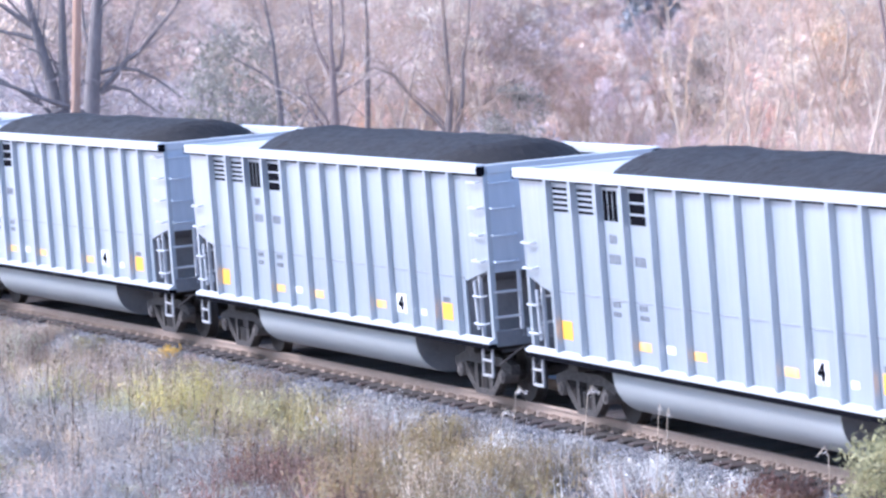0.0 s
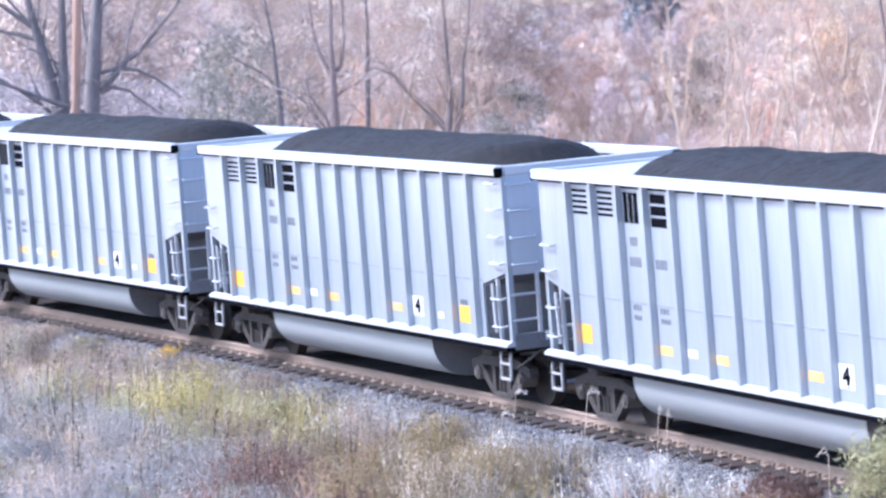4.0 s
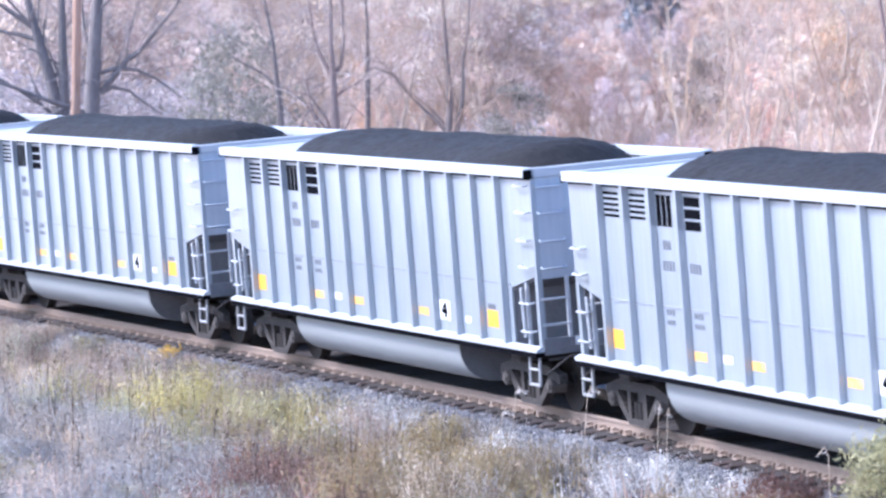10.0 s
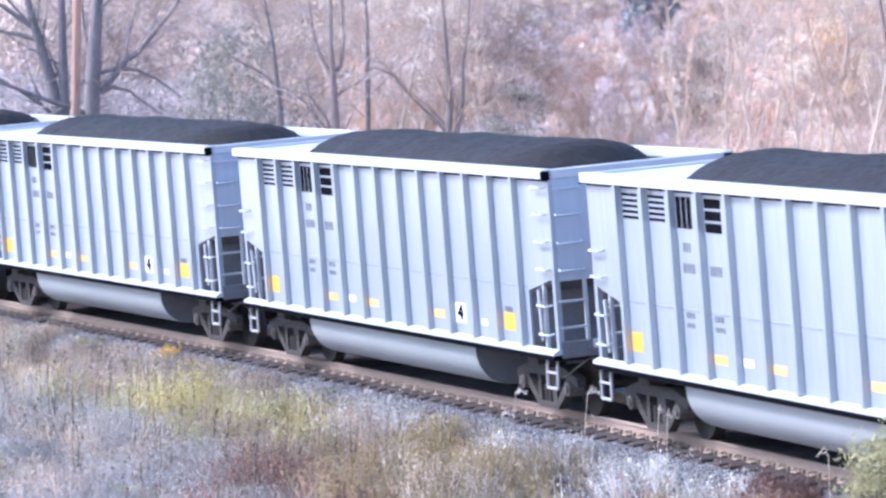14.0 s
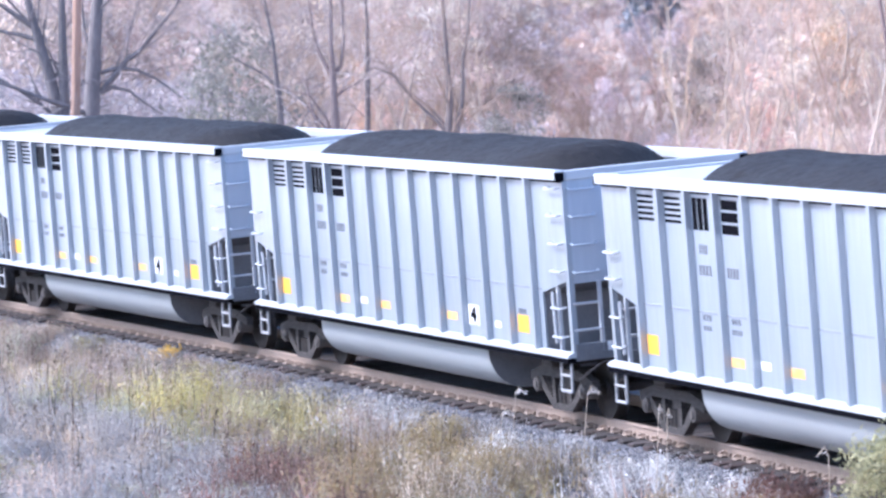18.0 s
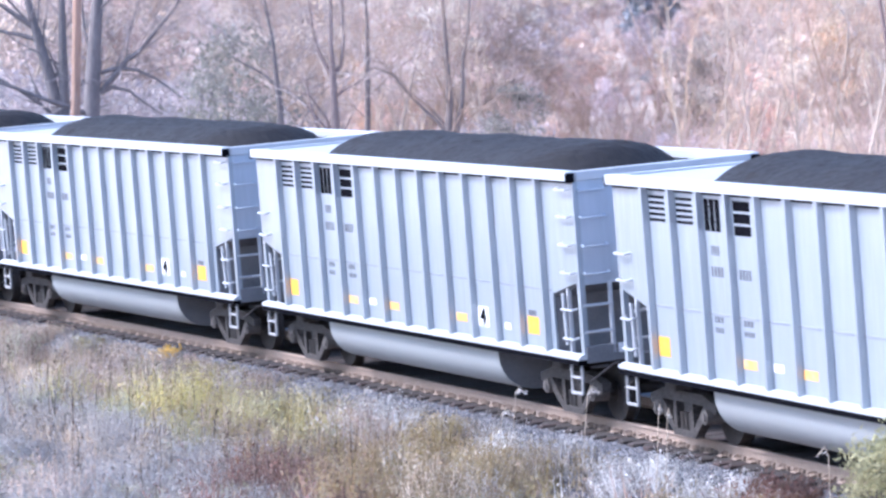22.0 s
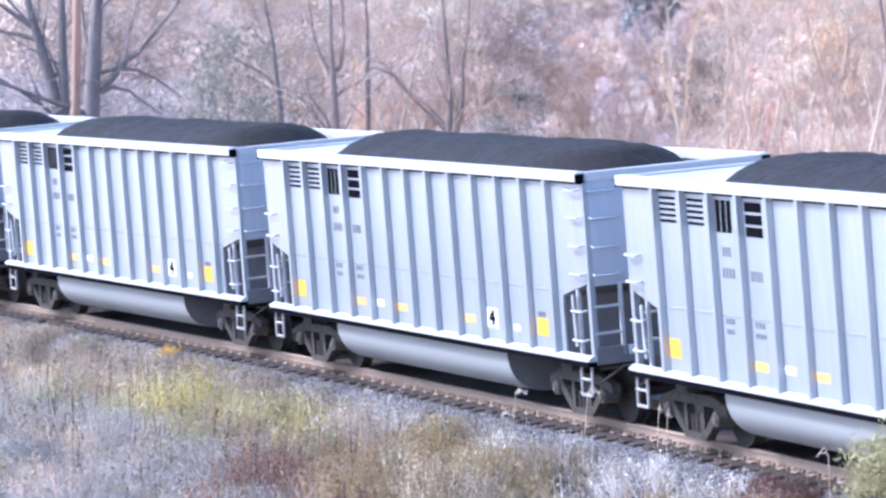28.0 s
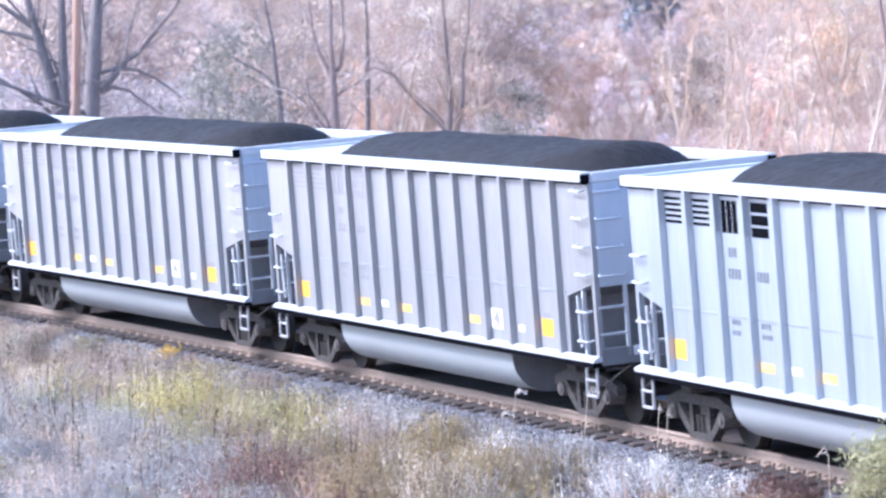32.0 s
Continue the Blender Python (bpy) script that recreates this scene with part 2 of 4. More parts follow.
def box(bm, x0, x1, y0, y1, z0, z1, bevel=0.0):
    made = bmesh.ops.create_cube(bm, size=1.0, matrix=Matrix.Translation(((x0 + x1) / 2, (y0 + y1) / 2, (z0 + z1) / 2)) @ Matrix.Diagonal((abs(x1 - x0), abs(y1 - y0), abs(z1 - z0), 1)))
    if bevel:
        es = list({e for v in made["verts"] for e in v.link_edges})
        bmesh.ops.bevel(bm, geom=es, offset=bevel, segments=1, affect="EDGES", profile=0.5)
    return bm


def boxed(*args, bevel=0.008):
    return box(bmesh.new(), *args, bevel=bevel)


def rod(bm, a, b, r0, r1=None, sides=8):
    """A round bar from a to b."""
    a, b = Vector(a), Vector(b)
    q = (b - a).to_track_quat("Z", "Y").to_matrix().to_4x4()
    bmesh.ops.create_cone(bm, cap_ends=True, segments=sides, radius1=r0, radius2=r0 if r1 is None else r1, depth=(b - a).length,
                          matrix=Matrix.Translation((a + b) / 2) @ q)
    return bm


def bent(points, r, sides=6):
    bm = bmesh.new()
    for a, b in zip(points, points[1:]):
        rod(bm, a, b, r, sides=sides)
    return bm


def prism(bm, outline, axis, lo, hi):
    """A plate with a polygonal outline, extruded along an axis (0, 1 or 2)."""
    def at(p, q):
        v = list(p)
        v.insert(axis, q)
        return v
    a = [bm.verts.new(at(p, lo)) for p in outline]
    b = [bm.verts.new(at(p, hi)) for p in outline]
    bm.faces.new(a)
    bm.faces.new(b[::-1])
    for i in range(len(outline)):
        j = (i + 1) % len(outline)
        bm.faces.new((a[j], a[i], b[i], b[j]))
    bmesh.ops.recalc_face_normals(bm, faces=bm.faces[:])
    return bm


def raw_mesh(name, verts, faces, material, smooth=False):
    me = bpy.data.meshes.new(name)
    me.from_pydata(verts, [], faces)
    me.materials.append(material)
    if smooth:
        me.shade_smooth()
    return me


# ---- ground, ballast and track ----
def ground_z(x, y):
    d = off_track(x, y)
    far = np.hypot(x - EYE[0], y - EYE[1])
    z = -0.95 + 0.0 * d
    z = z + 0.15 * np.maximum(d - 30, 0) ** 1.06 * (d > 30)
    z = np.minimum(z, 130)
    side = np.maximum(-d - 60, 0) * 0.06
    z = z + np.minimum(side, 30) * (d < 0)
    knoll = np.clip(1 - far / 42, 0, 1)
    z = z + 4.45 * knoll ** 1.5 * (far < 42)
    lump = np.sin(x * 0.31 + y * 0.17) * np.sin(y * 0.43 - x * 0.11)
    return z + 0.12 * lump * (np.abs(d) > 4)


def ground_sheet():
    ang = np.radians(np.concatenate([np.arange(-180, -110, 10), np.arange(-110, -50, 0.6), np.arange(-50, 180, 10)]))
    rad = np.concatenate([np.arange(0.5, 40, 3), np.arange(40, 130, 1.2), np.arange(130, 420, 8), [470, 540, 640, 800, 1100, 1600, 2500, 4500]])
    rr, aa = np.meshgrid(rad, ang)
    x, y = rr * np.sin(aa) + EYE[0], rr * np.cos(aa) + EYE[1]
    z = ground_z(x, y)
    n, m = rr.shape
    verts = [tuple(v) for v in np.stack([x, y, z], -1).reshape(-1, 3).tolist()]
    faces = [(i * m + j, i * m + j + 1, ((i + 1) % n) * m + j + 1, ((i + 1) % n) * m + j) for i in range(n) for j in range(m - 1)]
    verts.append((EYE[0], EYE[1], float(ground_z(np.float64(EYE[0]), np.float64(EYE[1])))))
    faces += [(len(verts) - 1, i * m, ((i + 1) % n) * m) for i in range(n)]
    me = raw_mesh("ground", verts, faces, SOIL, True)
    return tagged(new("ground", me), "leaf-strewn valley floor rising to a wooded hillside", "ground", kind="structure")


ground_sheet()


def sweep(name, profile, s0, s1, step, material):
    """A profile of (y, z) in the track's cross-section, swept along the track."""
    verts, faces, n = [], [], len(profile)
    steps = int((s1 - s0) / step) + 1
    for i in range(steps):
        m = track(s0 + i * step)
        verts += [tuple(m @ Vector((0, y, z))) for y, z in profile]
        if i:
            faces += [((i - 1) * n + j, (i - 1) * n + (j + 1) % n, i * n + (j + 1) % n, i * n + j) for j in range(n)]
    return raw_mesh(name, verts, faces, material)


TIE_TOP = -0.17
bed = tagged(new("track_bed", sweep("track_bed", [(-4.3, -1.1), (-1.75, TIE_TOP - 0.10), (-1.45, TIE_TOP - 0.06), (-1.14, TIE_TOP - 0.05), (-1.04, TIE_TOP - 0.07), (1.10, TIE_TOP - 0.075), (1.21, TIE_TOP + 0.005), (1.7, TIE_TOP - 0.01), (4.1, -0.9), (4.1, -1.6), (-4.1, -1.6)], -420, 300, 3.0, BALLAST)),
             "grey crushed-stone track bed under the rails", "track bed", kind="structure")
part("crib_ballast", sweep("crib_ballast", [(-1.12, TIE_TOP - 0.07), (-1.06, TIE_TOP - 0.012), (-0.84, TIE_TOP - 0.008), (-0.70, TIE_TOP - 0.064), (-0.66, TIE_TOP - 0.012), (0.66, TIE_TOP - 0.012), (0.70, TIE_TOP - 0.064), (1.115, TIE_TOP - 0.064), (1.115, TIE_TOP - 0.08), (-1.12, TIE_TOP - 0.17)], -420, 300, 3.0, CRIB), None, bed, "oily ballast between the ties, darkened for the shade under the train")
railway = tagged(new("railway_track"), "rusty steel railway track on dark wooden ties", "railway track", kind="structure")
RAIL_SHAPE = [(-0.07, -0.165), (0.07, -0.165), (0.07, -0.155), (0.012, -0.135), (0.012, -0.045), (0.037, -0.035), (0.037, -0.004), (0.03, 0.0), (-0.03, 0.0), (-0.037, -0.004), (-0.037, -0.035), (-0.012, -0.045), (-0.012, -0.135), (-0.07, -0.155)]
for y in (-0.755, 0.755):
    part("rail", sweep("rail", [(y + a, b) for a, b in RAIL_SHAPE], -420, 300, 2.0, RAIL), None, railway, "brown rusty rail")


# ---- coal gondola ----
HALF = 7.28          # half length of the body
SKIN, OUT = 1.50, 1.60   # half widths: sheet and rib faces
SILL0, SILL1, CHORD0, CHORD1 = 1.02, 1.12, 3.735, 3.885
RIB_X = [i - 6.0 for i in range(13)]


def text_mesh(body, size, material):
    cu = bpy.data.curves.new("lettering", "FONT")
    cu.body, cu.size, cu.extrude, cu.align_x, cu.align_y = body, size, 0.002, "CENTER", "CENTER"
    cu.offset = 0.02
    ob = bpy.data.objects.new("lettering", cu)
    scene.collection.objects.link(ob)
    me = bpy.data.meshes.new_from_object(ob.evaluated_get(bpy.context.evaluated_depsgraph_get()))
    bpy.data.objects.remove(ob)
    bpy.data.curves.remove(cu)
    me.materials.clear()
    me.materials.append(material)
    return me


def side_sheet(sgn):
    a = 6.22
    o = [(-HALF, 2.22), (-a, 1.98), (-a, SILL1 - 0.02), (a, SILL1 - 0.02), (a, 1.98), (HALF, 2.22), (HALF, CHORD0 + 0.05), (-HALF, CHORD0 + 0.05)]
    return prism(bmesh.new(), o, 1, sgn * SKIN, sgn * (SKIN - 0.03))


def rib_mesh(height):
    """A pressed rib of hat section, 0.1 m proud, standing along z."""
    bm = bmesh.new()
    prism(bm, [(-0.06, 0.0), (-0.05, -0.1), (0.05, -0.1), (0.053, 0.0)], 2, 0, height)
    return mesh_of("rib", bm, PAINT)


def coal_mesh(seed):
    nx, ny = 150, 40
    rng = np.random.default_rng(seed)
    x, y = np.meshgrid(np.linspace(-6.2, 6.2, nx), np.linspace(-1.47, 1.47, ny), indexing="ij")
    ends = np.clip((6.15 - np.abs(x) - 0.6 * (np.abs(y) / 1.47) ** 2) / 1.5, 0, 1)
    ends = np.where(ends < 1, ends * ends * (3 - 2 * ends) * 0.5 + ends * 0.5, 1)
    cross = 1 - (np.abs(y) / 1.47) ** 2.4
    z = 3.10 + 0.66 * ends + 0.36 * cross * np.clip(ends * 1.15, 0, 1)
    ph = rng.uniform(0, 6.28, 6)
    z += 0.018 * np.sin(x * 1.7 + ph[0]) * cross + 0.010 * np.sin(x * 3.9 + y * 2 + ph[1]) 
    z += rng.normal(0, 0.006, z.shape)
    verts = np.stack([x + 0.25, y, z], -1).reshape(-1, 3).tolist()
    faces = [(i * ny + j, (i + 1) * ny + j, (i + 1) * ny + j + 1, i * ny + j + 1) for i in range(nx - 1) for j in range(ny - 1)]
    return raw_mesh("coal_load", verts, faces, COAL, False)


def tub_mesh():
    """The round-bottomed tub between the trucks."""
    prof = [(-1.46, 1.06), (-1.46, 0.86)]
    prof += [(-1.46 + 0.62 * (1 - math.cos(radians(a))), 0.86 - 0.60 * math.sin(radians(a))) for a in range(12, 91, 13)]
    prof += [(-0.4, 0.25), (0, 0.25)]
    prof += [(-y, z) for y, z in prof[-2::-1]]
    verts, faces, n = [], [], len(prof)
    for x in (-4.15, 3.7):
        verts += [(x, y, z) for y, z in prof]
    faces += [(j, j + 1, n + j + 1, n + j) for j in range(n - 1)]
    me = raw_mesh("tub", verts, faces, TUB, True)
    # Dark steel instead of tub sheet: the end's shade is put into its colour.
    plate = raw_mesh("tub_end_plate", [(0, y * 0.995, z + 0.004) for y, z in prof], [tuple(range(n))], STEEL)
    return me, plate


def truck(parent, x):
    t = part("truck", boxed(-0.18, 0.18, -1.12, 1.12, 0.42, 0.72, bevel=0.03), CAST, parent, "dusty cast-steel truck with two wheelsets")
    t.location = (x, 0, 0)
    for sgn in (-1, 1):
        bm = bmesh.new()
        y0, y1 = sgn * 1.06, sgn * 1.20
        prism(bm, [(-1.2, 0.50), (-1.2, 0.64), (-0.72, 0.76), (0.72, 0.76), (1.2, 0.64), (1.2, 0.50), (0.72, 0.60), (-0.72, 0.60)], 1, y0, y1)
        prism(bm, [(-0.98, 0.56), (-0.76, 0.60), (-0.36, 0.24), (-0.36, 0.10)], 1, y0, y1)
        prism(bm, [(0.98, 0.56), (0.76, 0.60), (0.36, 0.24), (0.36, 0.10)], 1, y0, y1)
        box(bm, -0.40, 0.40, y0, y1, 0.10, 0.20)
        box(bm, -0.36, -0.25, y0, y1, 0.18, 0.62)
        box(bm, 0.25, 0.36, y0, y1, 0.18, 0.62)
        part("side_frame", bm, CAST, t)
        bm = bmesh.new()
        for sx in (-0.15, 0, 0.15):
            rod(bm, (sx, sgn * 1.13, 0.2), (sx, sgn * 1.13, 0.45), 0.06)
        part("spring_nest", bm, WHEEL, t)
        for sx in (-0.89, 0.89):
            bm = bmesh.new()
            rod(bm, (sx, sgn * 1.0, 0.457), (sx, sgn * 1.25, 0.457), 0.13, 0.11, 14)
            rod(bm, (sx, sgn * 1.25, 0.457), (sx, sgn * 1.28, 0.457), 0.07, 0.06, 10)
            part("bearing_cap", bm, CAP, t, "round axle bearing cap")
    for sx in (-0.89, 0.89):
        bm = bmesh.new()
        rod(bm, (0, -1.02, 0), (0, 1.02, 0), 0.08, sides=10)
        for sgn in (-1, 1):
            rod(bm, (0, sgn * 0.70, 0), (0, sgn * 0.83, 0), 0.457, 0.45, 28)
            rod(bm, (0, sgn * 0.66, 0), (0, sgn * 0.70, 0), 0.485, 0.485, 28)
            rod(bm, (0, sgn * 0.83, 0), (0, sgn * 0.86, 0), 0.16, 0.14, 14)
        w = part("wheelset", bm, WHEEL, parent, "dark steel wheels on one axle")
        w.location = (x + sx, 0, 0.457)


RIB = rib_mesh(CHORD0 - SILL1 + 0.02)
RUNG = mesh_of("grab_iron", bent([(-0.2, 0, 0), (-0.2, -0.09, -0.02), (0.2, -0.09, -0.02), (0.2, 0, 0)], 0.018), GALV)
# Same iron recoloured like the end sheet, so it stands out less there.
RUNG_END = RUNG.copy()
RUNG_END.materials[0] = END_SHEET_LIT


def marks(car, y, ink, grey, yellow, orange):
    """Painted marks of the near side: bars, blocks, reflectors and the numbered plate."""
    f = y - 0.003

    def flat(name, x0, x1, z0, z1, material, label=""):
        part(name, boxed(x0, x1, f - 0.002, y + 0.001, z0, z1, bevel=0), material, car, label)

    for x0 in (-5.92, -4.92):
        for i in range(5):
            flat("mark_bar", x0, x0 + 0.58, 3.255 + i * 0.082, 3.297 + i * 0.082, ink)
    for x0 in (-3.91, -3.72, -3.53):
        flat("mark_block", x0, x0 + 0.155, 3.19, 3.64, ink)
    for i in range(3):
        flat("mark_block", -2.90, -2.34, 3.165 + i * 0.170, 3.30 + i * 0.170, ink)
    for x0, w, z0, h in ((-3.75, 0.3, 2.86, 0.13), (-3.80, 0.45, 2.56, 0.14), (-2.83, 0.42, 2.56, 0.14), (-3.80, 0.32, 1.92, 0.08), (-2.8, 0.34, 1.92, 0.08), (-3.80, 0.3, 1.78, 0.07), (-2.8, 0.36, 1.78, 0.07)):
        n = max(2, round(w / 0.1))
        for j in range(n):
            flat("number_bar", x0 + j * w / n, x0 + (j + 0.62) * w / n, z0, z0 + h, grey)
    flat("reflector", -5.92, -5.52, 1.31, 1.59, yellow, "bright yellow reflector patch")
    flat("reflector", 5.14, 5.58, 1.31, 1.58, yellow, "bright yellow reflector patch")
    flat("reflector", 5.2, 5.5, 1.60, 1.68, grey)
    for x0 in (-2.92, -0.94, 2.12):
        flat("reflector", x0, x0 + 0.46, 1.33, 1.46, orange, "worn orange-yellow reflector patch")
    flat("plate", -1.9, -1.58, 1.36, 1.47, WHITE)
    flat("plate", 4.18, 4.42, 1.32, 1.42, WHITE)
    plate = part("number_plate", boxed(3.07, 3.52, f - 0.003, y + 0.001, 1.30, 1.62, bevel=0), WHITE, car, "white square plate")
    for i in range(2):
        part("number_bar", boxed(3.16, 3.43, f - 0.006, f - 0.002, 1.312 + 0.014 * i, 1.319 + 0.014 * i, bevel=0), grey, plate)
    t = part("numeral", text_mesh("4", 0.30, ink), None, plate)
    t.matrix_basis = pose(3.30, f - 0.007, 1.46, 90, 0, 0) @ Matrix.Diagonal((1.4, 1.0, 1, 1))


def build_car(name, label, old=False, seed=1):
    car = tagged(new(name), label, "railway wagon", "cars of the coal train")
    skin = PAINT_OLD if old else PAINT
    tub = tub_mesh()
    for sgn in (-1, 1):
        part("side_wall", side_sheet(sgn), skin, car)
        part("top_chord", boxed(-HALF - 0.02, HALF + 0.02, sgn * (OUT + 0.01), sgn * (SKIN - 0.06), CHORD0, CHORD1, bevel=0.012), BRIGHT, car)
        bm = prism(bmesh.new(), [(sgn * 1.47, SILL1), (sgn * 1.53, SILL1), (sgn * 1.61, SILL1 - 0.04), (sgn * 1.61, SILL0 + 0.02), (sgn * 1.47, SILL0 + 0.02)], 0, -HALF - 0.02, HALF + 0.02)
        part("side_sill", bm, BRIGHT, car)
        # Added black strip that paints the shadow line beneath the sill.
        part("sill_flange", boxed(-HALF, HALF, sgn * 1.44, sgn * 1.612, SILL0 - 0.06, SILL0 + 0.019, bevel=0), BLACK, car, "black strip painted as the shadow line under the side sill")
        # Another black strip, for the shadow that the top chord casts on the panels.
        part("chord_seam", boxed(-HALF, HALF, sgn * (SKIN + 0.002), sgn * (SKIN + 0.012), CHORD0 - 0.042, CHORD0 - 0.002, bevel=0), BLACK, car, "black strip standing for the shadow under the top chord")
        rib = RIB if not old else RIB_OLD
        for x in RIB_X:
            placed("rib", rib, car, pose(x, sgn * SKIN, SILL1 - 0.01, 0, 0, 0 if sgn < 0 else 180))
        bm = boxed(-6.2, 6.2, sgn * (SKIN + 0.002), sgn * (SKIN + 0.012), 2.02, 2.05, bevel=0)
        part("weld_seam", bm, WELD, car)
    for sgn in (-1, 1):
        x0, x1 = sgn * (HALF - 0.04), sgn * HALF
        part("end_wall", boxed(x0, x1, -SKIN + 0.03, SKIN - 0.03, 2.16, CHORD0, bevel=0), END_SHEET_LIT, car)
        part("end_chord", boxed(sgn * (HALF - 0.1), sgn * (HALF + 0.03), -SKIN + 0.06, SKIN - 0.06, CHORD0 - 0.01, CHORD1 - 0.01, bevel=0.01), BRIGHT, car)
        bm = prism(bmesh.new(), [(sgn * (HALF - 0.06), 2.16), (sgn * (HALF - 0.06), 2.22), (sgn * 6.2, 1.99), (sgn * 6.2, 1.93)], 1, -SKIN + 0.04, SKIN - 0.04)
        part("slope_sheet", bm, SHADED_SHEET, car, "sloping end floor, coloured dark for the shade under it")
        part("inner_slope", prism(bmesh.new(), [(sgn * (HALF - 0.08), 3.80), (sgn * (HALF - 0.08), 3.85), (sgn * 5.6, 3.12), (sgn * 5.6, 3.07)], 1, -SKIN + 0.05, SKIN - 0.05), BRIGHT, car, "bright end slope inside")
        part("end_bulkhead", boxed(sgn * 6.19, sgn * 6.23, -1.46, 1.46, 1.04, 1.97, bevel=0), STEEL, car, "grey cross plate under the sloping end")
        for sy in (-1, 1):
            part("corner_post", boxed(sgn * (HALF - 0.10), sgn * (HALF + 0.004), sy * (SKIN - 0.09), sy * (SKIN + 0.004), SILL1 - 0.02, CHORD0 - 0.01, bevel=0.008), skin, car)
            part("corner_cap", boxed(sgn * (HALF + 0.0), sgn * (HALF + 0.045), sy * (SKIN - 0.03), sy * (OUT + 0.015), CHORD0 - 0.02, CHORD1 - 0.03, bevel=0.01), BLACK, car, "dark cap on the top corner")
            part("platform_post", boxed(sgn * 6.72, sgn * 6.78, sy * (SKIN - 0.01), sy * (SKIN - 0.07), SILL1 - 0.02, 2.1, bevel=0.006), GALV, car)
            part("ladder_stile", boxed(sgn * (HALF - 0.03), sgn * (HALF + 0.02), sy * 0.98, sy * 1.04, 1.1, 2.18, bevel=0.006), GALV, car)
            for z in (1.45, 1.85):
                rung = bent([(sgn * (HALF + 0.01), sy * 0.98, z), (sgn * (HALF + 0.01), sy * 1.46, z)], 0.022)
                part("ladder_rung", rung, GALV, car)
            part("handrail", bent([(sgn * 6.75, sy * 1.54, 1.24), (sgn * 6.75, sy * 1.56, 2.02)], 0.03), GALV, car)
            for z in (1.36, 1.80):
                placed("grab_iron", RUNG, car, pose(sgn * 6.92, sy * SKIN, z, 0, 0, 0 if sy < 0 else 180))
            up = (2.36, 2.78, 3.21, 3.62) if sgn == sy * -1 else (2.36, 2.75)
            for z in up:
                placed("grab_iron", RUNG, car, pose(sgn * 6.98, sy * SKIN, z, 0, 0, 0 if sy < 0 else 180))
            for z in (2.36, 2.78, 3.21, 3.62):
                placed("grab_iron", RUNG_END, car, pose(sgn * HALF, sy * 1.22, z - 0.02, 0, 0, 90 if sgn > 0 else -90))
            st = bent([(sgn * 7.20, sy * 1.52, 1.06), (sgn * 7.20, sy * 1.54, 0.52), (sgn * 6.80, sy * 1.54, 0.52), (sgn * 6.82, sy * 1.52, 1.06)], 0.026)
            for z in (0.76,):
                rod(st, (sgn * 7.20, sy * 1.54, z), (sgn * 6.82, sy * 1.54, z), 0.022)
            part("step", st, STEP, car, "pale steel stirrup step")
        part("end_plate", boxed(sgn * (HALF - 0.06), sgn * (HALF + 0.02), -1.47, 1.47, 0.98, 1.24, bevel=0.01), STEEL, car)
        part("label_plate", boxed(sgn * (HALF + 0.022), sgn * (HALF + 0.03), -0.95, -0.68, 1.10, 1.24, bevel=0), WHITE, car)
        part("draft_sill", boxed(sgn * 5.0, sgn * (HALF + 0.12), -0.2, 0.2, 0.68, 1.06, bevel=0.02), STEEL, car)
        bm = boxed(sgn * (HALF + 0.1), sgn * 7.86, -0.09, 0.09, 0.76, 0.95, bevel=0.02)
        box(bm, sgn * 7.74, sgn * 8.05, -0.17, 0.12, 0.70, 1.0, bevel=0.04)
        box(bm, sgn * 7.9, sgn * 8.12, 0.04, 0.2, 0.72, 0.98, bevel=0.03)
        part("coupler", bm, CAST, car, "rusty cast-steel coupler")
        part("air_hose", bent([(sgn * 7.5, -0.45, 0.85), (sgn * 7.75, -0.45, 0.62), (sgn * 8.0, -0.3, 0.42), (sgn * 8.08, -0.2, 0.45)], 0.025), BLACK, car)
        part("uncoupling_lever", bent([(sgn * 7.42, -1.5, 0.72), (sgn * 7.42, -1.1, 0.95), (sgn * 7.5, -0.3, 0.98)], 0.016), CAST, car)
        part("body_bolster", boxed(sgn * 5.7, sgn * 6.1, -1.40, 1.40, 0.80, 1.05, bevel=0.02), CAST, car)
        part("tub_end_plate", tub[1].copy(), None, car, "flat end of the tub, coloured dark for its shade").location = (-4.135 if sgn < 0 else 3.685, 0, 0)
    part("floor_sheet", boxed(-HALF + 0.05, HALF - 0.05, -1.46, 1.46, 1.0, 1.04, bevel=0), STEEL, car)
    part("tub", tub[0], None, car, "smooth pale round-bottomed tub")
    part("coal_load", coal_mesh(seed), None, car, "heaped black coal")
    truck(car, -5.95)
    truck(car, 5.95)
    marks(car, -SKIN, FADED if old else BLACK, FADED if old else GREYMARK, YELLOW, ORANGE)
    return car


RIB_OLD = RIB.copy()
RIB_OLD.materials[0] = PAINT_OLD
PITCH = 16.18
CARS = {}
NEW_LABEL = "silver aluminium coal gondola with dark painted marks, heaped with coal"
OLD_LABEL = "dull weathered aluminium coal gondola with faded marks, heaped with coal"
masters = [build_car("coal_gondola", NEW_LABEL, False, 1), build_car("coal_gondola", NEW_LABEL, False, 2), build_car("coal_gondola", OLD_LABEL, True, 3)]
used = set()
for k in range(-8, 14):
    which = 2 if k in (10, 11, 12, 13) else k % 2
    if which in used:
        CARS[k] = copy_thing(masters[which], track(train_at(0) - k * PITCH))
    else:
        CARS[k] = masters[which]
        used.add(which)


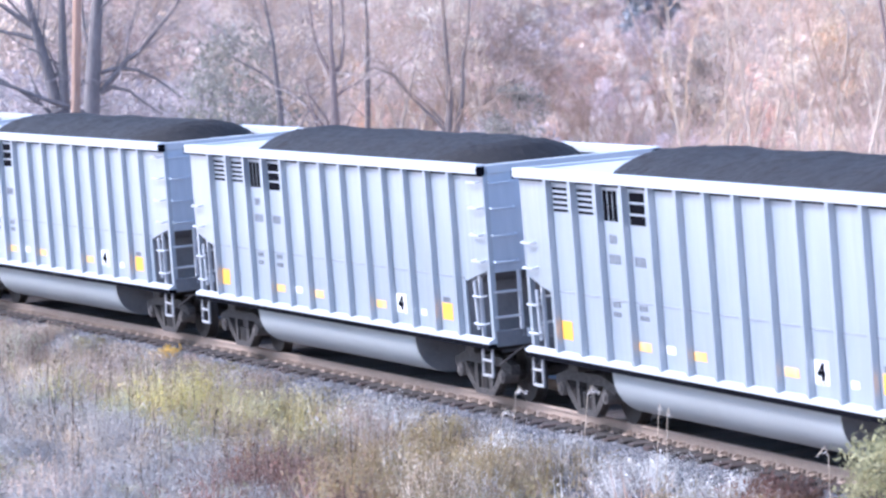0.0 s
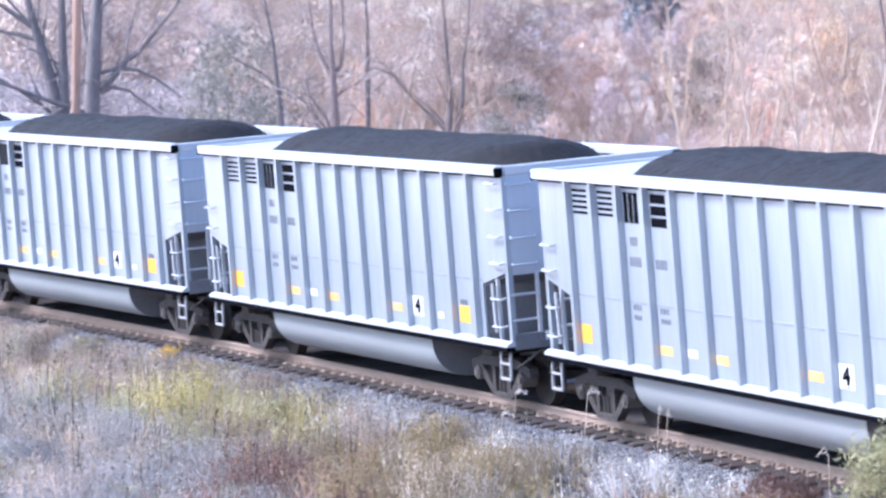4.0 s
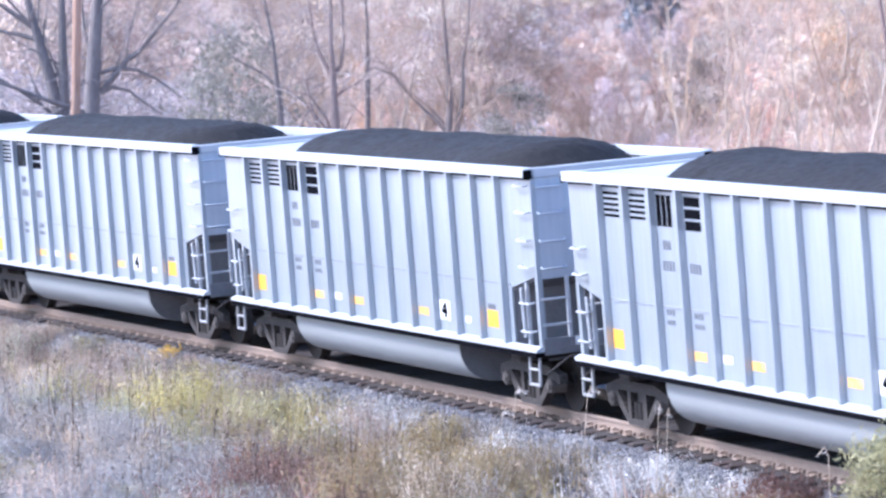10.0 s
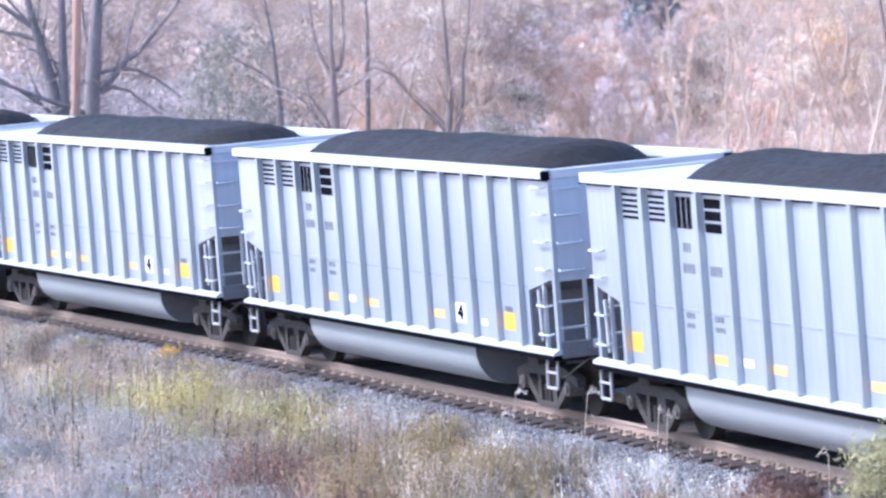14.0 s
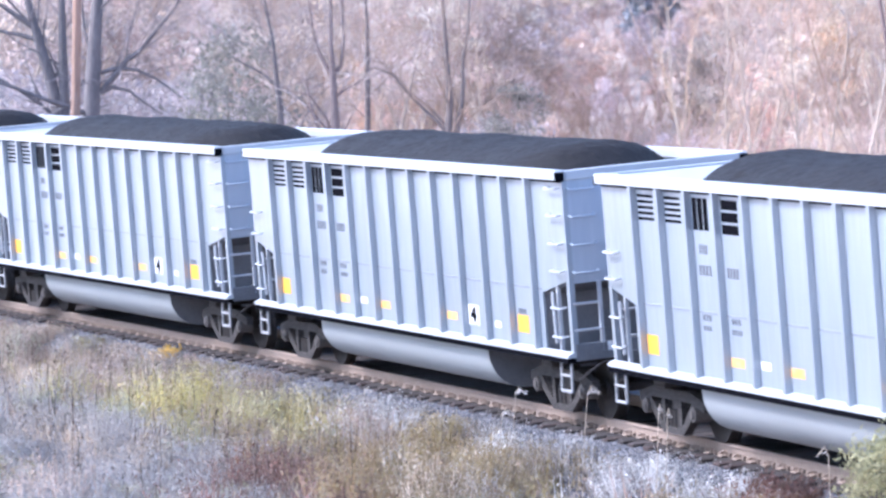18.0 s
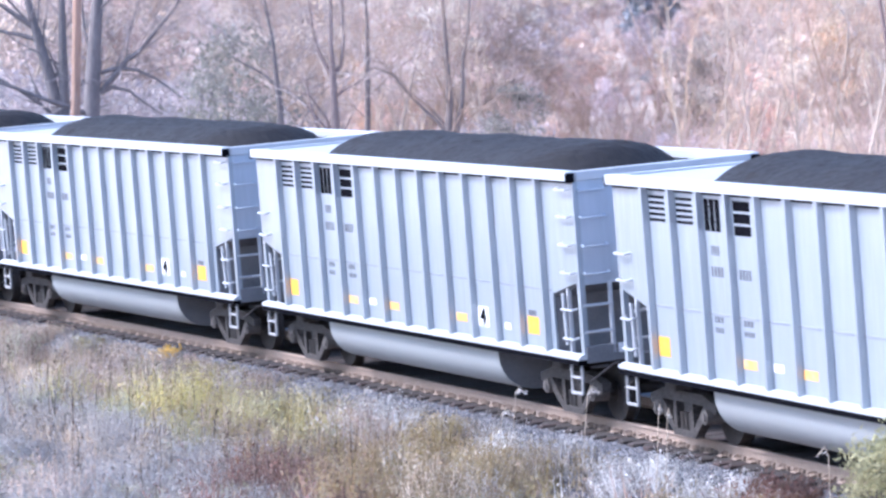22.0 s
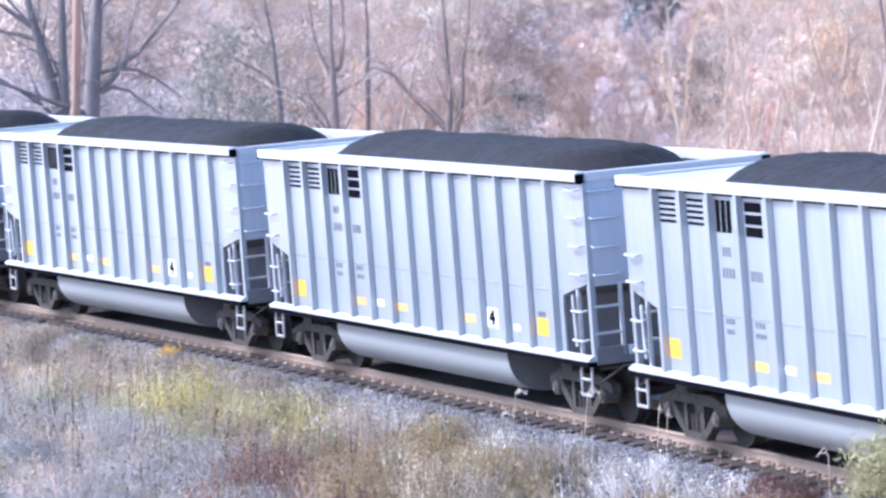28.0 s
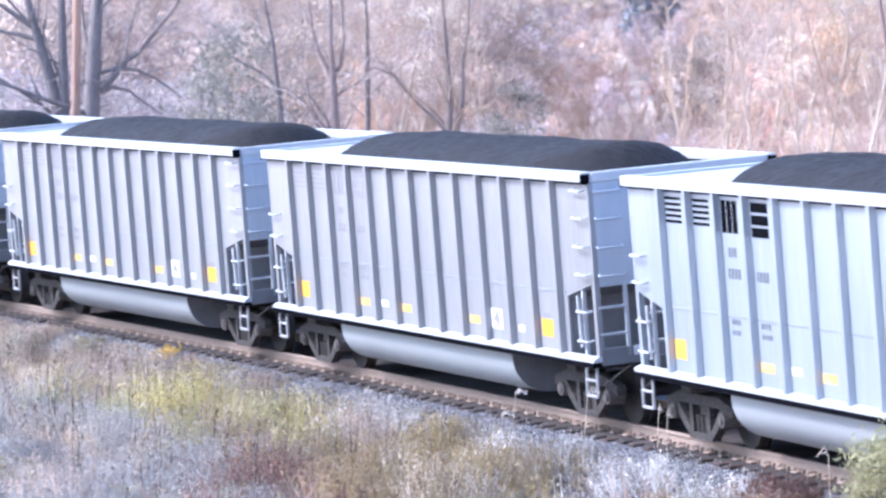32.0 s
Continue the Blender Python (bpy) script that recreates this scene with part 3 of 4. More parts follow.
# ---- trees ----
def on_bearing(deg, far):
    """A place on the ground, by the angle off the camera's line and the distance."""
    a = radians(-76.193 + deg)
    x, y = EYE[0] + far * math.sin(a), EYE[1] + far * math.cos(a)
    return x, y, float(ground_z(np.float64(x), np.float64(y)))


def tubes(name, segs, material, sides):
    """Tapered bars from rows of start, end and two radii, in one mesh."""
    s = np.array(segs, dtype=float)
    a, b, r0, r1 = s[:, 0:3], s[:, 3:6], s[:, 6:7], s[:, 7:8]
    d = b - a
    d /= np.linalg.norm(d, axis=1, keepdims=True) + 1e-9
    ref = np.where(np.abs(d[:, 2:3]) > 0.9, np.array([[1.0, 0, 0]]), np.array([[0, 0, 1.0]]))
    u = np.cross(d, ref)
    u /= np.linalg.norm(u, axis=1, keepdims=True)
    w = np.cross(d, u)
    ring = []
    for base, r in ((a, r0), (b, r1)):
        for i in range(sides):
            t = 2 * math.pi * i / sides
            ring.append(base + r * (u * math.cos(t) + w * math.sin(t)))
    v = np.stack(ring, 1).reshape(-1, 3)
    n = len(s)
    faces = []
    for i in range(sides):
        j = (i + 1) % sides
        base = np.arange(n) * 2 * sides
        faces.append(np.stack([base + i, base + j, base + sides + j, base + sides + i], 1))
    faces = np.concatenate(faces)
    return raw_mesh(name, v.tolist(), faces.tolist(), material, True)


def grow(rng, start, heading, length, radius, depth, out, twigs, spread=0.55, lift=0.12, bits=3):
    """A limb that wanders, tapers and branches; thin ends go to twigs."""
    p, h = np.array(start, float), np.array(heading, float)
    steps = max(2, int(bits))
    r = radius
    for i in range(steps):
        h = h + rng.normal(0, 0.11, 3) + np.array([0, 0, lift * 0.3])
        h /= np.linalg.norm(h)
        q = p + h * length / steps
        r2 = r * (0.86 if depth else 0.7)
        (out if r > 0.028 else twigs).append((*p, *q, r, r2))
        p, r = q, r2
        if depth > 0 and (i > 0 or depth < 3):
            for _ in range(rng.integers(1, 3)):
                side = rng.normal(0, 1, 3)
                side -= h * side.dot(h)
                side /= np.linalg.norm(side) + 1e-9
                h2 = h * (1 - spread) + side * spread + np.array([0, 0, lift])
                h2 /= np.linalg.norm(h2)
                grow(rng, p, h2, length * rng.uniform(0.5, 0.75), r * rng.uniform(0.5, 0.7), depth - 1, out, twigs, spread, lift, bits)


def sprays(name, rng, centres, count, size, reach, material):
    """Small leaves gathered in sprays round the centres given; each spray has a tone of its own."""
    pick = rng.integers(0, len(centres), count)
    c = centres[pick] + rng.normal(0, reach, (count, 3)) * np.array([1, 1, 0.7])
    a, b = rng.normal(0, size, (count, 3)), rng.normal(0, size, (count, 3))
    me = raw_mesh(name, np.stack([c - a, c + b * 0.8, c + a], 1).reshape(-1, 3).tolist(), np.arange(3 * count).reshape(-1, 3).tolist(), material)
    own = rng.uniform(0, 1, len(centres))[pick]
    me.attributes.new("plant", "FLOAT", "POINT").data.foreach_set("value", np.repeat(own, 3).astype(np.float32))
    return me


def bare_tree(name, label, seed, height, girth, bark, twig, depth=3, spread=0.5, lean=0.0, forks=1, bits=4, leaves=3200, leaf=None):
    rng = np.random.default_rng(seed)
    out, twigs = [], []
    for f in range(forks):
        h = np.array([rng.normal(0, 0.06) + lean + (f - (forks - 1) / 2) * 0.16, rng.normal(0, 0.06), 1.0])
        grow(rng, (0.0, 0.0, -0.3), h / np.linalg.norm(h), height * rng.uniform(0.62, 0.72), girth * (1 if f == 0 else 0.8), depth, out, twigs, spread, 0.14, bits + 2)
    ob = tagged(new(name), label, "tree")
    part("trunk", tubes("trunk", out, bark, 6), None, ob)
    crown = part("crown", tubes("crown", twigs, twig, 3), None, ob)
    ends = np.array(twigs)[:, 3:6]
    centres = ends[rng.integers(0, len(ends), max(4, leaves // 45))]
    part("leaves", sprays("leaves", rng, centres, leaves, 0.08, 0.3, leaf or LEAF), None, ob, "few dry leaves still clinging")
    return ob


def drop(ob, deg, far, turn=0.0, size=1.0, sink=0.0):
    x, y, z = on_bearing(deg, far)
    ob.matrix_basis = Matrix.Translation((x, y, z - sink)) @ pose(0, 0, 0, 0, 0, turn) @ Matrix.Diagonal((size, size, size, 1))
    return ob


def stem_tree(name, label, stems, bark, twig, seed, depth=1):
    """A tree by its main stems: each a run of (across, up, radius), across along the picture plane."""
    rng = np.random.default_rng(seed)
    out, twigs = [], []
    ax = np.array([math.cos(radians(-76.193)), -math.sin(radians(-76.193)), 0.0])
    dp = np.array([ax[1], -ax[0], 0.0])
    for run in stems:
        if run[0][1] < 3.8 and run[0][2] >= 0.085:
            run = [(run[0][0], -0.5, run[0][2] * 1.1)] + run
        off = rng.uniform(-0.3, 0.3)
        pts = [ax * a + np.array([0, 0, u]) + dp * off * (i / len(run)) for i, (a, u, r) in enumerate(run)]
        for i in range(len(run) - 1):
            out.append((*pts[i], *pts[i + 1], run[i][2], run[i + 1][2]))
            d = pts[i + 1] - pts[i]
            for _ in range(2):
                f = rng.uniform(0.2, 1)
                side = rng.normal(0, 1, 3)
                h = d / np.linalg.norm(d) * 0.5 + side * 0.5 + np.array([0, 0, 0.2])
                if pts[i][2] > 2.0:
                    grow(rng, pts[i] + d * f, h / np.linalg.norm(h), rng.uniform(1.2, 3.0), run[i + 1][2] * 0.3, depth, out, twigs, 0.5, 0.1, 4)
    ob = tagged(new(name), label, "tree")
    part("trunk", tubes("trunk", out, bark, 8), None, ob)
    part("crown", tubes("crown", twigs, twig, 3), None, ob)
    return ob


def leafy(name, label, seed, height, width, count, bark, leaf, cone=False, size=0.06):
    """A bush or conifer: a short trunk and a crown of many small leaf sprays."""
    rng = np.random.default_rng(seed)
    n = count // 32
    u = rng.uniform(0.05, 1, n) ** (0.8 if cone else 1)
    rad = (1 - u) * 0.95 + 0.05 if cone else np.sqrt(np.clip(1 - (2 * u - 1) ** 2, 0, 1)) * 0.9 + 0.1
    t = rng.uniform(0, 6.283, n)
    lobes = 1 + 0.35 * np.sin(3 * t + seed) + 0.3 * np.sin(3 * u * 6.28 + 2 * t) + 0.15 * np.sin(9 * t + 11 * u)
    rr = rad * width / 2 * np.sqrt(rng.uniform(0.15, 1, n)) * lobes
    c = np.stack([rr * np.cos(t), rr * np.sin(t), u * height + rng.normal(0, 0.08, n)], 1)
    ob = tagged(new(name), label, "conifer" if cone else "bush")
    part("trunk", tubes("trunk", [(0, 0, -0.3, 0, 0, height * 0.8, 0.03 * height ** 0.7, 0.01)], bark, 6), None, ob)
    part("crown", sprays("crown", rng, c, count, size, 0.08 * width if width > 2 else 0.08 * width, leaf), None, ob)
    return ob


BIG = [
    [(-0.03, 2.96, 0.27), (0.0, 4.89, 0.228), (0.04, 6.38, 0.186), (0.12, 7.88, 0.144), (0.22, 10.11, 0.102), (0.27, 12.35, 0.06)],
    [(0.22, 5.46, 0.09), (0.63, 5.95, 0.078), (0.88, 6.32, 0.067), (1.22, 6.55, 0.055), (1.64, 7.08, 0.043), (2.16, 7.72, 0.032), (2.53, 8.51, 0.02)],
    [(0.18, 5.97, 0.06), (0.67, 6.13, 0.051), (1.19, 6.08, 0.042), (1.64, 5.89, 0.033), (2.08, 5.6, 0.024), (2.35, 5.38, 0.015)],
    [(0.27, 5.47, 0.06), (0.52, 5.62, 0.049), (0.97, 5.54, 0.037), (1.34, 5.25, 0.026), (1.86, 4.93, 0.015)],
]
BIG2 = [
    [(0.0, 2.92, 0.2), (-0.18, 5.02, 0.179), (-0.41, 5.92, 0.157), (-0.63, 6.59, 0.136), (-0.81, 7.19, 0.114), (-1.01, 7.86, 0.093), (-1.16, 9.06, 0.071), (-1.23, 10.86, 0.05)],
    [(-0.83, 7.19, 0.09), (-1.16, 7.38, 0.07), (-1.68, 7.73, 0.05), (-2.28, 8.14, 0.03)],
    [(-0.74, 6.84, 0.07), (-1.23, 6.98, 0.053), (-1.68, 7.05, 0.037), (-2.43, 7.23, 0.02)],
    [(0.02, 2.92, 0.17), (0.0, 5.02, 0.143), (-0.06, 6.52, 0.115), (-0.11, 7.87, 0.087), (-0.18, 10.88, 0.06)],
]
FORK = [
    [(0.06, 3.07, 0.14), (0.03, 4.78, 0.122), (-0.03, 5.48, 0.103), (-0.06, 5.97, 0.085), (-0.12, 6.79, 0.067), (-0.15, 7.98, 0.048), (-0.19, 10.21, 0.03)],
    [(-0.06, 5.97, 0.06), (-0.27, 6.27, 0.051), (-0.45, 6.63, 0.042), (-0.6, 7.15, 0.033), (-0.71, 7.82, 0.024), (-0.86, 9.16, 0.015)],
    [(-0.06, 5.97, 0.06), (0.15, 6.27, 0.049), (0.21, 7.09, 0.037), (0.15, 7.99, 0.026), (0.09, 9.32, 0.015)],
    [(-0.19, 4.11, 0.05), (-0.48, 4.77, 0.043), (-0.64, 5.14, 0.036), (-0.74, 5.74, 0.029), (-0.82, 5.91, 0.022), (-1.04, 5.91, 0.015)],
    [(-0.12, 4.56, 0.045), (-0.19, 4.82, 0.034), (-0.64, 5.44, 0.023), (-1.24, 5.58, 0.012)],
]
SLIM = [
    [(0.05, 2.99, 0.11), (0.0, 4.73, 0.099), (-0.06, 5.41, 0.087), (-0.12, 5.64, 0.076), (-0.17, 6.17, 0.065), (-0.24, 6.78, 0.054), (-0.36, 7.38, 0.042), (-0.49, 7.98, 0.031), (-0.67, 9.5, 0.02)],
    [(-0.12, 5.66, 0.045), (-0.52, 6.01, 0.035), (-0.97, 6.23, 0.025), (-1.35, 6.45, 0.015)],
    [(-0.06, 5.57, 0.04), (0.17, 5.54, 0.032), (0.55, 5.3, 0.023), (0.85, 4.98, 0.015)],
]
STRAIGHT = [
    [(0.03, 2.87, 0.11), (0.0, 4.71, 0.094), (-0.03, 5.9, 0.078), (-0.06, 7.18, 0.062), (-0.11, 8.13, 0.046), (-0.19, 10.05, 0.03)],
]
PAIR = [
    [(-0.06, 3.12, 0.12), (-0.03, 4.83, 0.107), (0.0, 5.35, 0.094), (-0.09, 6.25, 0.081), (-0.12, 6.69, 0.069), (-0.18, 7.44, 0.056), (-0.24, 8.03, 0.043), (-0.4, 9.82, 0.03)],
    [(0.12, 3.87, 0.085), (0.21, 4.84, 0.076), (0.3, 5.36, 0.067), (0.34, 5.96, 0.057), (0.3, 6.55, 0.048), (0.42, 7.15, 0.039), (0.48, 8.34, 0.03)],
    [(-0.1, 4.68, 0.055), (-0.33, 4.93, 0.048), (-0.63, 5.2, 0.042), (-1.07, 5.63, 0.035), (-1.52, 6.15, 0.028), (-1.97, 6.32, 0.022), (-2.26, 6.27, 0.015)],
]
PALE = [
    [(-0.04, -1.33, 0.110), (0.0, 0.54, 0.097), (0.04, 1.97, 0.084), (0.22, 2.85, 0.072), (0.55, 3.4, 0.059), (0.88, 4.83, 0.046), (1.1, 6.59, 0.033)],
    [(0.04, 1.97, 0.066), (-0.11, 3.06, 0.053), (-0.26, 4.37, 0.040), (-0.44, 6.56, 0.028)],
    [(0.55, 3.07, 0.050), (0.99, 3.21, 0.040), (1.36, 3.3, 0.031), (2.19, 3.25, 0.022)],
    [(0.22, 2.41, 0.039), (0.88, 2.68, 0.028), (1.76, 2.48, 0.017)],
]
EDGE = [
    [(0.03, 3.64, 0.1), (-0.03, 5.84, 0.088), (-0.16, 7.09, 0.075), (-0.39, 8.34, 0.062), (-0.55, 9.6, 0.05)],
]
for stems, label, bark, twig, seed, deg, far in (
    (BIG, "large dark bare tree with a drooping limb behind the train", BARK_DARK, TWIG_DARK, 5, -4.755, 112),
    (BIG2, "dark leaning bare tree with two stems behind the train", BARK_DARK, TWIG_DARK, 6, -5.12, 113),
    (FORK, "young bare tree forking into three stems", BARK, TWIG, 7, -1.493, 112),
    (PAIR, "young bare tree with a double trunk", BARK, TWIG, 8, 0.061, 112),
    (SLIM, "slender bare tree with thin side branches", BARK_DARK, TWIG_DARK, 9, -2.21, 114),
    (STRAIGHT, "slender straight bare tree", BARK, TWIG, 10, -1.044, 120),
    (PALE, "pale bare tree with bent limbs", BARK_PALE, TWIG_PINK, 11, 4.92, 165),
    (EDGE, "thin leaning bare tree", BARK, TWIG, 12, 5.99, 118),
):
    drop(stem_tree("bare_tree", label, stems, bark, twig, seed), deg, far)


def utility_pole():
    ob = tagged(new("utility_pole"), "weathered brown wooden utility pole beside the track", "pole")
    part("pole", rod(bmesh.new(), (0, 0, -0.5), (0, 0, 11.0), 0.13, 0.10, 16), POLE, ob)
    part("crossarm", boxed(-0.06, 0.06, -1.2, 1.2, 10.2, 10.32), POLE, ob)
    return ob


drop(utility_pole(), -4.97, 104)
drop(leafy("evergreen_bush", "dull olive-green evergreen bush among bare trees", 21, 7.0, 3.6, 6500, BARK, OLIVE, False, 0.06), -2.92, 116)
drop(leafy("evergreen_bush", "small dull grey-green bush among bare trees", 22, 5.7, 1.9, 4200, BARK, DULL_GREEN, False, 0.055), 0.92, 116)
conifer = drop(leafy("conifer", "small conifer on the hillside, needles paled blue for haze", 23, 6.5, 2.4, 7000, BARK_DARK, NEEDLE, True, 0.1), 2.62, 206, 0, 0.95)
copy_thing(conifer, Matrix.Translation(on_bearing(3.0, 207)) @ Matrix.Diagonal((0.72, 0.72, 0.66, 1)))
kinds = [
    bare_tree("bare_tree", "bare grey-brown tree with fine twigs on the hillside", 31, 12, 0.14, BARK_PALE, TWIG, 3, 0.5, leaf=LEAF_GREY),
    bare_tree("bare_tree", "bare reddish tree with fine twigs on the hillside", 32, 11, 0.12, BARK_PALE, TWIG_PINK, 3, 0.45, 0.05),
    bare_tree("bare_tree", "bare pale tree with upright branches on the hillside", 33, 13, 0.13, BARK_PALE, TWIG_PINK, 3, 0.4, -0.04, 2),
    bare_tree("bare_tree", "bare grey tree with spreading branches on the hillside", 34, 10, 0.12, BARK_PALE, TWIG, 3, 0.6, 0.0, leaf=LEAF_GREY),
]
for i, ob in enumerate(kinds):
    drop(ob, (-5.9, 4.45, 5.2, -0.4)[i], 150 + 12 * i, 40 * i)
rng = np.random.default_rng(77)
for i in range(265):
    deg = rng.uniform(-8.0, 8.0)
    far = (140 if deg < 0.5 else 172) + 130 * rng.uniform(0, 1) ** 0.8
    if i >= 225:
        deg, far = rng.uniform(0.3, 6.6), rng.uniform(145, 200)
    if 1.5 < deg < 3.7 and far < 222:
        far += 80
    x, y, z = on_bearing(deg, far)
    turn, size = rng.uniform(0, 360), rng.uniform(0.55, 1.1) * (1 if i < 225 else 0.62)
    warm = 1 / (1 + math.exp(-(deg - 0.8 * math.sin(deg * 1.7)) * 0.7))
    tagged(copy_thing(kinds[int(rng.integers(1, 3)) if rng.uniform() < warm else (0, 3)[int(rng.integers(0, 2))]], Matrix.Translation((x, y, z)) @ pose(0, 0, 0, 0, 0, turn) @ Matrix.Diagonal((size, size, size, 1))), group="bare trees of the hillside")

dull = drop(bare_tree("bare_tree", "bare dull violet-grey tree with dense twigs on the hillside", 35, 11, 0.13, BARK_PALE, TWIG, 3, 0.55, 0.0, leaf=LEAF_DULL), 0.35, 168)
slender = drop(bare_tree("bare_tree", "slender pale leafless tree low on the hillside", 36, 12, 0.07, BARK_PALE, TWIG_PINK, 2, 0.4, 0.05, 1, leaves=40), 4.1, 150)
for i in range(4, 14):
    deg = (-0.35 + 0.2 * i) if i < 7 else (3.3 + 0.48 * (i - 7))
    x, y, z = on_bearing(deg + rng.uniform(-0.1, 0.1), rng.uniform(165, 195) if i < 7 else rng.uniform(138, 160))
    size = rng.uniform(0.75, 1.0)
    tagged(copy_thing(dull if i < 7 else slender, Matrix.Translation((x, y, z)) @ pose(0, 0, 0, 0, 0, rng.uniform(0, 360)) @ Matrix.Diagonal((size, size, size, 1))), group="bare trees of the hillside")


bramble = drop(leafy("dry_bush", "dull grey-brown bush of dense dry twigs and leaves", 45, 5.6, 3.6, 5000, BARK, BRAMBLE, False, 0.07), -4.4, 124)
for deg, far, size in ((-5.7, 122, 1.0), (-5.05, 130, 1.05), (-3.75, 126, 0.95), (-3.3, 133, 1.05), (-2.45, 128, 0.85), (-1.7, 132, 0.75), (-6.4, 128, 1.1), (0.55, 127, 0.85), (1.15, 130, 0.8)):
    tagged(copy_thing(bramble, Matrix.Translation(on_bearing(deg, far)) @ pose(0, 0, 0, 0, 0, deg * 77) @ Matrix.Diagonal((size, size, size, 1))), group="dull bushes behind the track")
bushes = [leafy("dry_bush", "bush of pale pinkish dry leaves on the hillside", 26, 3.4, 3.0, 2800, BARK, LEAF, False, 0.08),
          leafy("dry_bush", "bush of greyish dry leaves on the hillside", 27, 4.0, 3.4, 2800, BARK, LEAF_GREY, False, 0.08),
          leafy("dry_bush", "bush of tan dry leaves on the hillside", 28, 3.0, 3.2, 2800, BARK, LEAF_TAN, False, 0.08),
          leafy("dry_bush", "bush of dry leaves on the hillside, tinted lilac for haze", 30, 3.8, 3.2, 2400, BARK, LEAF_DULL, False, 0.085),
          leafy("dry_bush", "bush of rusty pinkish dry leaves on the hillside", 29, 3.6, 2.6, 2400, BARK, LEAF_RUST, False, 0.085)]
for i, ob in enumerate(bushes):
    drop(ob, (3.4, -0.9, 1.7, 0.2, 3.9)[i], 172 + 9 * i)
for i in range(320):
    deg, far = rng.uniform(-7.5, 7.5), 150 + 150 * rng.uniform(0, 1)
    if i >= 230:
        deg, far = rng.uniform(0.4, 4.8), rng.uniform(186, 300)
    warm = 1 / (1 + math.exp(-(deg - 1.2 * math.sin(deg * 1.3)) * 0.5))
    x, y, z = on_bearing(deg, far)
    size = rng.uniform(0.35, 0.95) * (0.55 if 1.7 < deg < 3.5 and far < 222 else 1)
    pick = (0, 4, 2)[int(rng.integers(0, 3))] if rng.uniform() < warm else (1, 3, 2)[int(rng.integers(0, 3))]
    if 1.3 < deg < 3.4 and rng.uniform() < 0.6:
        pick = 3
    tagged(copy_thing(bushes[pick], Matrix.Translation((x, y, z - 0.2)) @ pose(0, 0, 0, 0, 0, rng.uniform(0, 360)) @ Matrix.Diagonal((size, size, size * rng.uniform(0.8, 1.5), 1))), group="dry bushes of the hillside")


def brush(name, label, seed, count, near, far_to, material, h0, h1, thick):
    """A thicket of thin upright twigs."""
    rng = np.random.default_rng(seed)
    segs = []
    for _ in range(count):
        deg, far = rng.uniform(-7.5, 7.5), rng.uniform(near, far_to)
        x, y, z = on_bearing(deg, far)
        if off_track(x, y) < 6:
            continue
        h = rng.uniform(h0, h1)
        p = np.array([x, y, z])
        for _ in range(4):
            d = np.array([rng.normal(0, 0.35), rng.normal(0, 0.35), 1.0]) * h * rng.uniform(0.5, 1)
            m = p + d * 0.5 + rng.normal(0, 0.1, 3)
            segs.append((*p, *m, thick, thick * 0.8))
            segs.append((*m, *(p + d), thick * 0.8, thick * 0.3))
            for _ in range(3):
                e = m + np.array([rng.normal(0, 0.3), rng.normal(0, 0.3), rng.uniform(0.1, 0.6)]) * h * 0.5
                segs.append((*m, *e, thick * 0.6, thick * 0.25))
    return tagged(new(name, tubes(name, segs, material, 3)), label, "undergrowth", kind="stuff")


brush("thicket", "thicket of bare pinkish brush on the hillside", 41, 1400, 118, 270, TWIG_PINK, 1.5, 4.0, 0.022)
brush("thicket", "thicket of bare grey-brown brush behind the track", 42, 900, 108, 200, TWIG, 1.2, 3.0, 0.016)


# ---- weeds beside the track ----
def scatter(rng, spots, gap):
    """Places in oval patches of (x, y, rx, ry, count), no nearer to the track than gap."""
    xs, ys, hs, tones, us, vs = [], [], [], [], [], []
    for cx, cy, rx, ry, n, tall in spots:
        t, r = rng.uniform(0, 6.283, n), np.sqrt(rng.uniform(0, 1, n)) * rng.uniform(0.8, 1.2, n)
        us.append(r * np.cos(t))
        vs.append(r * np.sin(t))
        xs.append(cx + rx * us[-1])
        ys.append(cy + ry * vs[-1])
        hs.append(tall * np.clip(1.15 - 0.55 * r * r, 0.45, 1.2))
        tones.append(np.full(n, rng.uniform(0, 1)))
    rows = [np.concatenate(v) for v in (xs, ys, hs, tones, us, vs)]
    ok = off_track(rows[0], rows[1]) < -gap
    return [v[ok] for v in rows]


def bed_z(x, y):
    """Height of the ground or, where it is higher, of the track bed's shoulder."""
    d = -off_track(x, y)
    shoulder = -0.27 - (np.clip(d, 1.7, 4.3) - 1.7) / 2.6 * 0.85 - 0.1026 * d
    return np.maximum(ground_z(x, y), shoulder)


